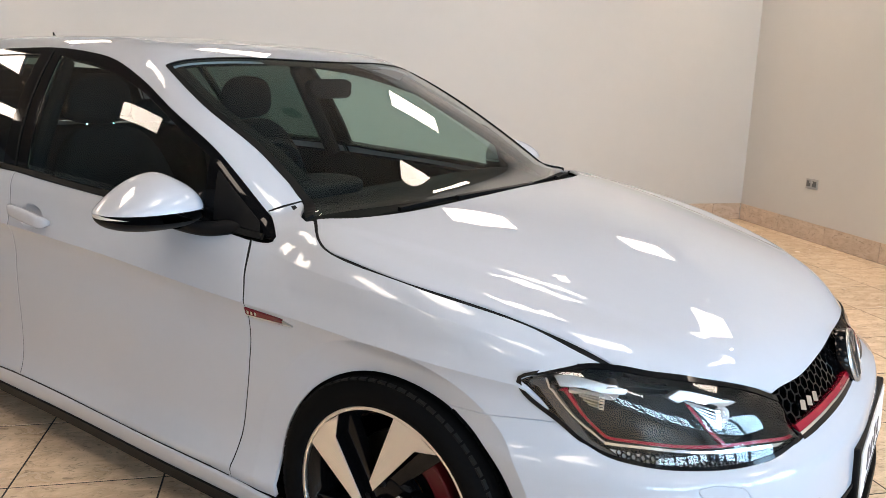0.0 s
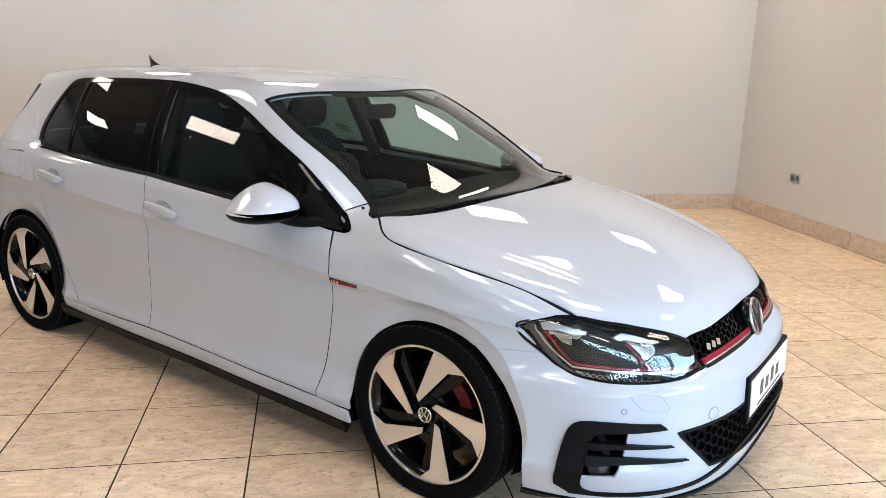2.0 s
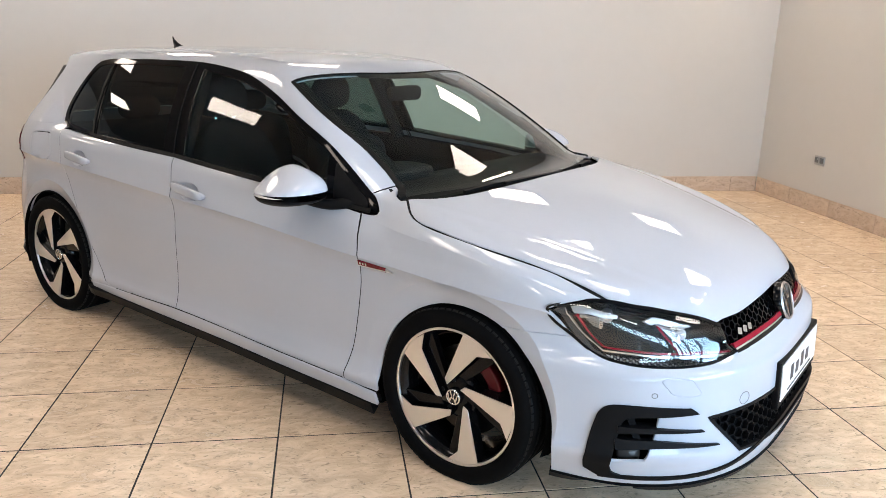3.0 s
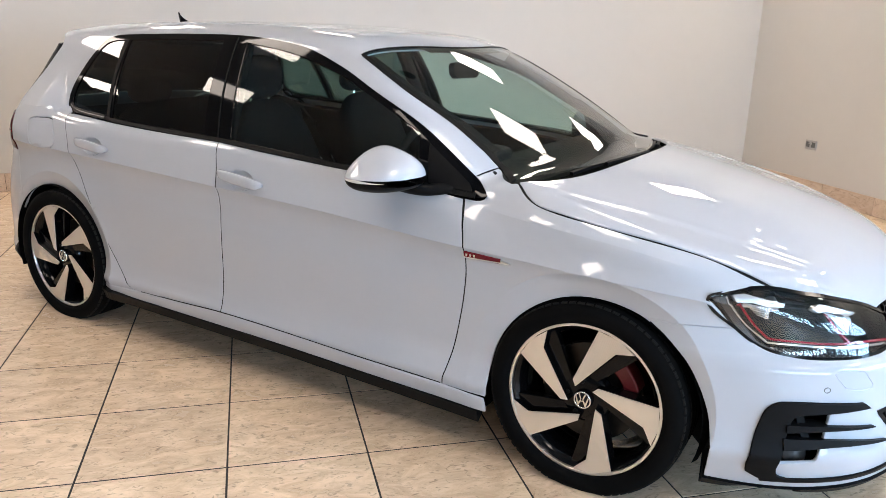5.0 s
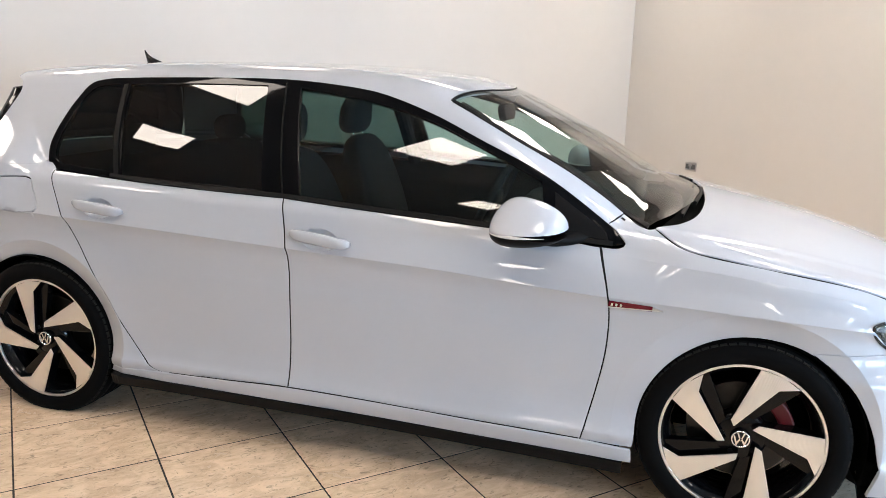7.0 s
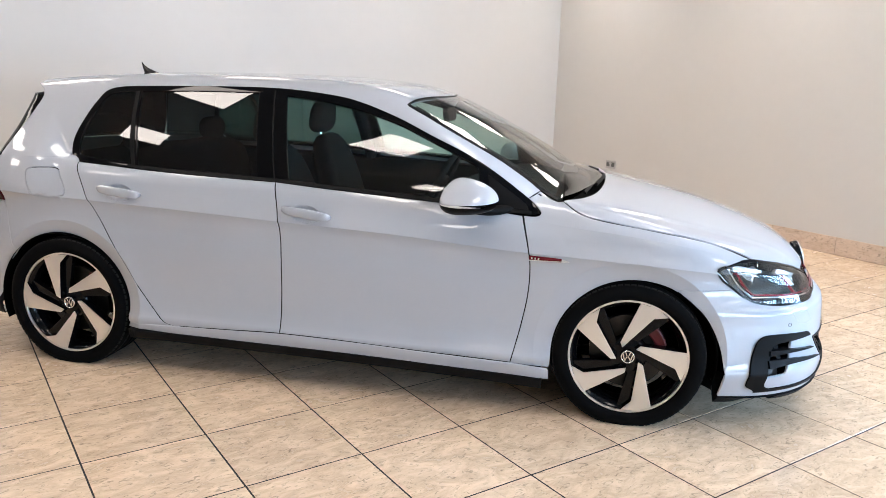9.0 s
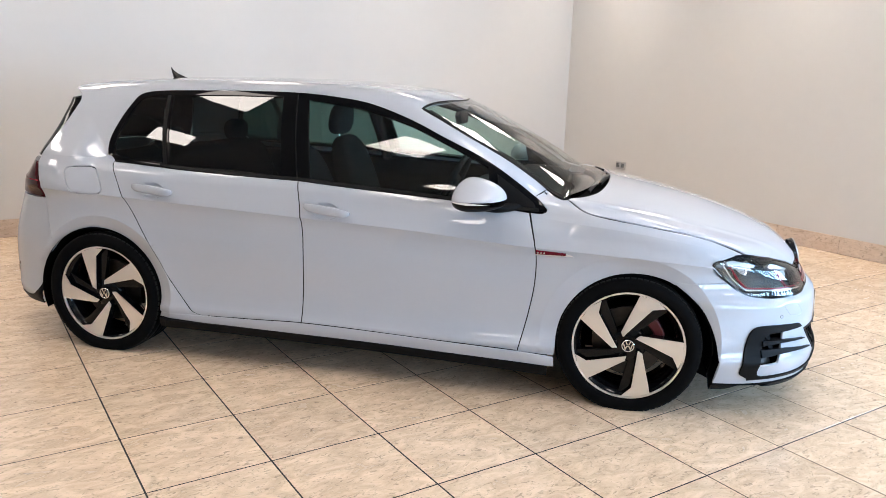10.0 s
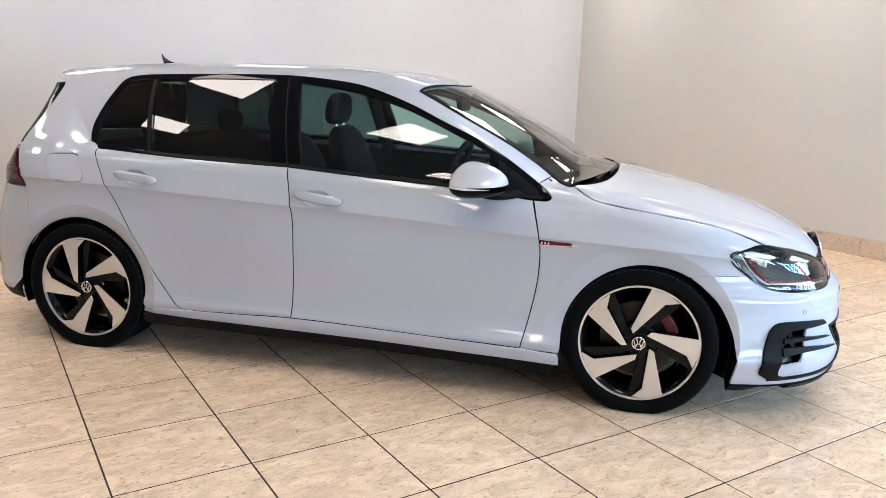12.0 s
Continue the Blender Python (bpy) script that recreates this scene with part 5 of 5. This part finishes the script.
# door mirrors
for s in (-1, 1):
    def shell(p):
        # blunt towards the glass, drawn out to the front, fuller near the door
        x = p.x * (1.0 if p.x > 0 else 0.55)
        out = p.y * s
        z = p.z * (1.0 - 0.78 * max(0.0, (out + 0.25) / 1.25) ** 1.7 - 0.25 * max(0.0, -out - 0.3)) if p.z > 0 else p.z * 0.55
        return Vector((x, p.y, z * (1 - 0.18 * max(0, p.x))))
    bm = blob((0.605, s * 0.925, 0.928), (0.147, 0.129, 0.094), 2.4, 32, 48, shape=shell)
    bmesh.ops.rotate(bm, verts=bm.verts, cent=(0.605, s * 0.925, 0.928), matrix=Euler((0, 0, s * 0.16)).to_matrix())
    lower = bm.copy()
    geom = lambda b: list(b.verts) + list(b.edges) + list(b.faces)
    bmesh.ops.bisect_plane(bm, geom=geom(bm), plane_co=(0.6, 0, 0.929), plane_no=(0.05, 0, -1), clear_outer=True)
    bmesh.ops.bisect_plane(lower, geom=geom(lower), plane_co=(0.6, 0, 0.919), plane_no=(0.05, 0, 1), clear_outer=True)
    mirror = part("door_mirror", bm, PAINT, car, "white door mirror with a clear indicator strip", smooth=True)
    part("mirror_base", lower, BLACK_TRIM, mirror, "black mirror underside", smooth=True)
    strip = blob((0.605, s * 0.925, 0.928), (0.146, 0.128, 0.093), 2.4, 64, 48, shape=shell)
    bmesh.ops.rotate(strip, verts=strip.verts, cent=(0.605, s * 0.925, 0.928), matrix=Euler((0, 0, s * 0.16)).to_matrix())
    bmesh.ops.bisect_plane(strip, geom=geom(strip), plane_co=(0.6, 0, 0.929), plane_no=(0.05, 0, 1), clear_outer=True)
    bmesh.ops.bisect_plane(strip, geom=geom(strip), plane_co=(0.6, 0, 0.919), plane_no=(0.05, 0, -1), clear_outer=True)
    part("indicator", strip, PLATE_WHITE, mirror, "bright indicator strip", smooth=True)
    foot = bmesh.new()
    rings = []
    for t in np.linspace(0, 1, 8):
        c = Vector((0.63 + 0.13 * t, s * (0.865 - 0.075 * t), 0.893 - 0.010 * t - 0.012 * math.sin(math.pi * t)))
        rings.append([foot.verts.new(c + Vector((0.045 * math.cos(a), 0, (0.022 - 0.004 * t) * math.sin(a)))) for a in np.linspace(0, 2 * math.pi, 14, endpoint=False)])
    for a, b in zip(rings, rings[1:]):
        for j in range(14):
            foot.faces.new((a[j], a[(j + 1) % 14], b[(j + 1) % 14], b[j]))
    bmesh.ops.recalc_face_normals(foot, faces=foot.faces)
    part("mirror_foot", foot, BLACK_TRIM, mirror, "black mirror foot", smooth=True)

# wipers
for pts, pivot in (([(1.09, -0.50), (1.115, -0.30), (1.145, -0.05), (1.150, 0.10)], (1.168, 0.02)), ([(1.145, 0.14), (1.118, 0.34), (1.075, 0.52)], (1.12, 0.50))):
    wiper = ribbon("wiper", pts, top_map, 0.012, BLACK_TRIM, car, "black wiper at rest", lift=-0.003, thick=0.012)
    ribbon("wiper_arm", [(p[0] + 0.022, p[1] * 0.98) for p in pts[1:]], top_map, 0.013, BLACK_TRIM, wiper, lift=0.003, thick=0.012)

# wheels: one built with its outer face to -y, then set four times
def spokes_at(points, turn):
    out = []
    for a, r in points:
        b = math.radians(a + turn)
        out.append((0.2465 * r * math.cos(b), 0.2465 * r * math.sin(b)))
    return out


def wheel(m, turn, flip):
    w = new("wheel")
    w.parent = car
    w.matrix_local = m
    tagged(w, "five-spoke black and machined alloy wheel with low-profile tyre")
    tyre = lathe([(0.2465, -0.097), (0.252, -0.106), (0.264, -0.1135), (0.285, -0.115), (0.303, -0.107), (0.312, -0.096), (0.3165, -0.086), (0.3185, -0.070), (0.3185, -0.046), (0.3125, -0.044), (0.3125, -0.038), (0.3185, -0.036),
                  (0.319, -0.004), (0.313, -0.002), (0.313, 0.004), (0.319, 0.006), (0.3185, 0.036), (0.3125, 0.038), (0.3125, 0.044), (0.3185, 0.046), (0.318, 0.085), (0.303, 0.107), (0.285, 0.115), (0.246, 0.108), (0.232, 0.095)], 96)
    for v in tyre.verts:
        v.co.z = max(v.co.z, -HUB_Z + 0.0005)
    ty = part("tyre", tyre, TYRE, w, "black low-profile tyre", smooth=True)
    lugs = bmesh.new()
    for i in range(72):
        a = 2 * math.pi * i / 72
        one = block(-0.0105, 0.0105, -0.100, -0.052, 0.3060, 0.3196)
        for v in one.verts:
            if v.co.y < -0.09 and v.co.z > 0.31:
                v.co.z = 0.3128
        bmesh.ops.rotate(one, verts=one.verts, cent=(0, 0, 0), matrix=Euler((0, a, 0)).to_matrix())
        me = bpy.data.meshes.new("lug")
        one.to_mesh(me)
        one.free()
        lugs.from_mesh(me)
        bpy.data.meshes.remove(me)
    for v in lugs.verts:
        v.co.z = max(v.co.z, -HUB_Z + 0.0005)
    tagged(part("tread", lugs, LIT_TREAD, ty), kind="stuff")
    rim = lathe([(0.2495, -0.094), (0.2490, -0.0975), (0.2478, -0.0986), (0.2395, -0.0986), (0.2385, -0.0975), (0.2380, -0.090)], 96)
    part("rim_ring", rim, MACHINED, w, "bright machined rim edge", smooth=True)
    part("barrel", lathe([(0.2480, -0.092), (0.2375, -0.088), (0.212, -0.055), (0.202, 0.06), (0.236, 0.098)], 72), BLACK_GLOSS, w, smooth=True)
    FACE = [(82.0, 0.972), (66.0, 0.982), (50.8, 0.966), (62.3, 0.800), (124, 0.19), (121, 0.285)]
    ARM = [(53, 0.95), (61.5, 0.78), (118, 0.20), (68, 0.20), (58, 0.30), (47.0, 0.945)]
    for i in range(5):
        t = turn + 72 * i
        out = [(flip * x, z) for x, z in spokes_at(FACE, t)]
        sp = bmesh.new()
        prism(out, -0.094, -0.050, bm=sp)
        body = part("spoke", sp, BLACK_GLOSS, w)
        fc = bmesh.new()
        cx, cz = sum(p[0] for p in out) / 6, sum(p[1] for p in out) / 6
        small = [(cx + (p[0] - cx) * 0.985, cz + (p[1] - cz) * 0.985) for p in out]
        prism(small, -0.0985, -0.0945, bm=fc, bevel=0.0012)
        part("spoke_face", fc, MACHINED, body, "machined spoke face")
        am = bmesh.new()
        prism([(flip * x, z) for x, z in spokes_at(ARM, t)], -0.074, -0.045, bm=am, bevel=0.003)
        part("arm", am, BLACK_GLOSS, body)
        b = math.radians(t + 100)
        part("wheel_bolt", lathe([(0.0, -0.083), (0.006, -0.083), (0.0085, -0.080), (0.0085, -0.06)], 6), BLACK_TRIM, w).matrix_local = Matrix.Translation((flip * 0.056 * math.cos(b), 0, 0.056 * math.sin(b)))
    part("hub", lathe([(0.0, -0.078), (0.068, -0.076), (0.080, -0.070), (0.085, -0.04)], 40), BLACK_GLOSS, w, smooth=True)
    cap = part("hub_cap", lathe([(0.0, -0.096), (0.024, -0.095), (0.0295, -0.092), (0.031, -0.075)], 36), BLACK_GLOSS, w, "black hub cap with a chrome mark", smooth=True)
    part("cap_ring", lathe([(0.0235, -0.0952), (0.025, -0.0978), (0.028, -0.0965), (0.029, -0.092)], 36), CHROME, cap, smooth=True)
    for s in (-1, 1):
        part("cap_mark", prism([(s * 0.001, 0.004), (s * 0.005, 0.004), (s * 0.0125, 0.021), (s * 0.008, 0.023)], -0.0985, -0.0945), CHROME, cap)
        part("cap_mark", prism([(0, -0.004), (s * 0.004, -0.004), (s * 0.0105, -0.0195), (s * 0.0135, -0.019), (s * 0.0215, 0.010), (s * 0.018, 0.013), (s * 0.0115, -0.008), (s * 0.004, 0.004)], -0.0985, -0.0945), CHROME, cap)
    disc = part("brake_disc", lathe([(0.07, -0.020), (0.160, -0.020), (0.160, 0.004), (0.07, 0.004)], 56), DISC_STEEL, w, "bare steel brake disc")
    cal = bmesh.new()
    prism([(flip * (0.165 * math.cos(math.radians(a))), 0.165 * math.sin(math.radians(a))) for a in np.linspace(16, 60, 10)] +
          [(flip * (0.118 * math.cos(math.radians(a))), 0.118 * math.sin(math.radians(a))) for a in np.linspace(55, 21, 8)], -0.046, 0.02, bm=cal, bevel=0.006)
    part("caliper", cal, CALIPER, disc, "red brake caliper")
    return w


for x in (AXLE_F, AXLE_R):
    yf = 0.757 if x > 0 else 0.747
    extra = 0.0 if x > 0 else 37.0
    wheel(Matrix.Translation((x, -yf, HUB_Z)), extra, 1)
    wheel(Matrix.Translation((x, yf, HUB_Z)) @ pose(0, 0, 0, 0, 0, 180), extra, -1)
    for s in (-1, 1):
        well = bmesh.new()
        cx, cz, rx, rz = ARCH_F if x > 0 else ARCH_R
        rows = []
        for y, k in ((0.842, 0.996), (0.80, 1.03), (0.55, 1.03), (0.55, 0.2)):
            rows.append([well.verts.new((cx + rx * k * math.cos(a), s * y, cz + rz * k * math.sin(a))) for a in np.linspace(-0.33, math.pi + 0.33, 40)])
        for a, b in zip(rows, rows[1:]):
            for j in range(39):
                well.faces.new((a[j], a[j + 1], b[j + 1], b[j]))
        bmesh.ops.recalc_face_normals(well, faces=well.faces)
        part("wheel_well", well, UNDER, car, smooth=True)
for x0, x1, y in ((-0.97, 0.95, 0.80), (1.70, 1.93, 0.60), (-1.9, 1.95, 0.50)):
    part("underbody", block(x0, x1, -y, y, 0.135 if y > 0.6 else 0.16, 0.21, 0.01), UNDER, car)

# cabin
def seat(x, y):
    st = new("seat")
    st.parent = car
    st.matrix_local = pose(x, y, 0)
    tagged(st, "dark cloth front seat with a headrest")
    part("cushion", blob((0.22, 0, 0.50), (0.27, 0.25, 0.10), 4), CLOTH, st, smooth=True)
    bk = blob((0, 0, 0), (0.075, 0.25, 0.32), 3.2, shape=lambda p: Vector((p.x + 0.25 * p.y * p.y * (1 if p.x > 0 else 0.3), p.y * (1 - 0.22 * max(0, p.z)), p.z)))
    part("backrest", bk, CLOTH, st, smooth=True).matrix_local = pose(-0.06, 0, 0.76, 0, -17, 0)
    hr = part("headrest", blob((0, 0, 0), (0.055, 0.135, 0.095), 2.8, shape=lambda p: Vector((p.x + 0.2 * p.z, p.y * (1 - 0.12 * p.z), p.z))), CLOTH, st, smooth=True)
    hr.matrix_local = pose(-0.165, 0, 1.165)
    for s in (-1, 1):
        part("post", rod((-0.155, s * 0.055, 1.02), (-0.165, s * 0.055, 1.12), 0.007), CHROME, st)
    return st


for y in (-0.37, 0.37):
    seat(-0.30, y)
bench = part("rear_seat", blob((-1.10, 0, 0.74), (0.11, 0.60, 0.28), 5, shape=lambda p: Vector((p.x - 0.9 * p.z * 0.4, p.y, p.z))), CLOTH, car, "dark rear bench", smooth=True)
for y in (-0.38, 0.38):
    part("headrest", blob((-1.18, y, 1.07), (0.045, 0.12, 0.065), 2.8), CLOTH, bench, smooth=True)
part("cabin_floor", block(-1.7, 1.05, -0.72, 0.72, 0.22, 0.32, 0.02), CABIN, car)
part("parcel_shelf", block(-1.72, -1.22, -0.62, 0.62, 0.93, 0.95, 0.008), CABIN, car)
dash = prism([(0.50, 0.72), (0.56, 0.86), (0.66, 0.910), (0.78, 0.918), (0.95, 0.880), (0.95, 0.45), (0.62, 0.45)], -0.69, 0.69, bevel=0.015)
part("dashboard", dash, CABIN, car, "dark dashboard", smooth=False)
part("binnacle", blob((0.64, -0.37, 0.930), (0.11, 0.19, 0.035), 3), CABIN, car, smooth=True)
wheel_ring = bmesh.new()
R, r = 0.178, 0.015
tor = [[wheel_ring.verts.new(((R + r * math.cos(b)) * math.cos(a), (R + r * math.cos(b)) * math.sin(a), r * math.sin(b))) for b in np.linspace(0, 2 * math.pi, 10, endpoint=False)] for a in np.linspace(0, 2 * math.pi, 48, endpoint=False)]
for i in range(48):
    for j in range(10):
        wheel_ring.faces.new((tor[i][j], tor[(i + 1) % 48][j], tor[(i + 1) % 48][(j + 1) % 10], tor[i][(j + 1) % 10]))
block(-0.165, 0.165, -0.022, 0.022, -0.006, 0.006, 0.004, bm=wheel_ring)
block(-0.06, 0.06, -0.055, 0.055, -0.012, 0.014, 0.01, bm=wheel_ring)
sw = part("steering_wheel", wheel_ring, CABIN, car, "dark steering wheel", smooth=True)
sw.matrix_local = Matrix.Translation((0.40, -0.37, 0.90)) @ pose(0, 0, 0, 0, -64, 0) @ pose(0, 0, 0, 0, 0, 90)
housing = prism([(-0.112, 0.018), (-0.095, 0.034), (0.085, 0.036), (0.112, 0.022), (0.104, -0.020), (0.082, -0.034), (-0.088, -0.032), (-0.108, -0.016)], -0.016, 0.016, bevel=0.007)
rv = part("rear_view_mirror", housing, CABIN, car, "black interior mirror")
rv.matrix_local = Matrix.Translation((0.36, 0.03, 1.222)) @ pose(0, 0, 0, 0, -8, 0) @ pose(0, 0, 0, 0, 0, 90)
pod = part("camera_pod", blob((0.43, 0.0, 1.240), (0.07, 0.055, 0.030), 3), CABIN, rv, smooth=True)
pod.matrix_local = rv.matrix_local.inverted()
for s in (-1, 1):
    part("pillar_lining", rod((0.30, s * 0.55, 1.26), (0.93, s * 0.70, 0.90), 0.022), CABIN, car)
    part("pillar_lining", rod((-0.28, s * 0.755, 0.90), (-0.335, s * 0.565, 1.30), 0.035), CABIN, car)


# ---- floor and skirting tiles ----
STEP, U0, V0, JOINT = 0.4593, 0.1675, 0.1774, 0.0052


def tile_mesh(name, w, d, h, mat, chamfer=0.0016):
    """A flat tile with softened edges, its face at z = 0."""
    me = bpy.data.meshes.new(name)
    a, b, c, e = w / 2, d / 2, w / 2 - chamfer, d / 2 - chamfer
    verts = [(-c, -e, 0), (c, -e, 0), (c, e, 0), (-c, e, 0), (-a, -b, -chamfer), (a, -b, -chamfer), (a, b, -chamfer), (-a, b, -chamfer), (-a, -b, -h), (a, -b, -h), (a, b, -h), (-a, b, -h)]
    faces = [(0, 1, 2, 3)] + [q for i in range(4) for j in [(i + 1) % 4] for q in ((i + 4, j + 4, j, i), (i + 8, j + 8, j + 4, i + 4))]
    me.from_pydata(verts, [], faces)
    me.materials.append(mat)
    return me


tile = tile_mesh("tile", STEP - JOINT, STEP - JOINT, 0.008, TILE)
spare_v, spare_f = [], []
kinds = {}
for i in range(-25, 11):
    for j in range(-20, 9):
        u0, u1 = max(U0 + i * STEP + JOINT / 2, U_FAR + 0.002), min(U0 + (i + 1) * STEP - JOINT / 2, U_WALL - 0.012)
        v0, v1 = max(V0 + j * STEP + JOINT / 2, V_GLASS + 0.002), min(V0 + (j + 1) * STEP - JOINT / 2, V_WALL - 0.012)
        if u1 - u0 < 0.02 or v1 - v0 < 0.02:
            continue
        u, v = (u0 + u1) / 2, (v0 + v1) / 2
        x, y = u * math.cos(ROOM) - v * math.sin(ROOM), u * math.sin(ROOM) + v * math.cos(ROOM)
        size = (round(u1 - u0, 4), round(v1 - v0, 4))
        if size not in kinds:
            kinds[size] = tile if abs(size[0] - STEP + JOINT) < 1e-3 and abs(size[1] - STEP + JOINT) < 1e-3 else tile_mesh("tile", *size, 0.008, TILE)
        if -3.0 < x < 4.2 and -3.0 < y < 5.9 and v > -3.2:
            ob = new("tile", kinds[size])
            ob.parent = floor
            ob.location = (u, v, random.uniform(-0.0004, 0.0004))
            ob.rotation_euler = (random.uniform(-0.0006, 0.0006), random.uniform(-0.0006, 0.0006), random.choice((0, math.pi)))
        else:
            n = len(spare_v)
            spare_v += [(p.co.x + u, p.co.y + v, p.co.z) for p in kinds[size].vertices]
            spare_f += [tuple(n + k for k in f.vertices) for f in kinds[size].polygons]
rest = bpy.data.meshes.new("far_tiles")
rest.from_pydata(spare_v, [], spare_f)
rest.materials.append(TILE)
tagged(part("far_tiles", rest, TILE, floor), kind="stuff")

TALL, LONG = 0.152, 0.612
for name, label in (("baseboard_back", "beige stone-look tile skirting"), ("baseboard_side", "beige stone-look tile skirting")):
    back = name == "baseboard_back"
    if back:
        core = block(U_FAR, U_WALL - 0.010, V_WALL - 0.006, V_WALL - 0.001, 0.0, TALL - 0.002)
    else:
        core = block(U_WALL - 0.006, U_WALL - 0.001, V_GLASS, V_WALL - 0.010, 0.0, TALL - 0.002)
    board = in_room(name, core, GROUT, label, "skirting")
    far, start, count = (U_FAR, U_WALL - 0.30, 25) if back else (V_GLASS, 2.90, 19)
    edges = [U_WALL - 0.012 if back else V_WALL - 0.012] + [start - LONG * i for i in range(count + 1)]
    for a, b in zip(edges, edges[1:]):
        b = max(b, far)
        if a - b < 0.02:
            continue
        me = tile_mesh("skirting_tile", a - b - 0.004, TALL, 0.007, SKIRT_TILE, 0.0012)
        ob = new("skirting_tile", me)
        ob.parent = board
        mid = (a + b) / 2
        ob.matrix_local = pose(mid, V_WALL - 0.011, TALL / 2 + 0.001, 90, 0, 0) if back else pose(U_WALL - 0.011, mid, TALL / 2 + 0.001, 90, 0, -90)
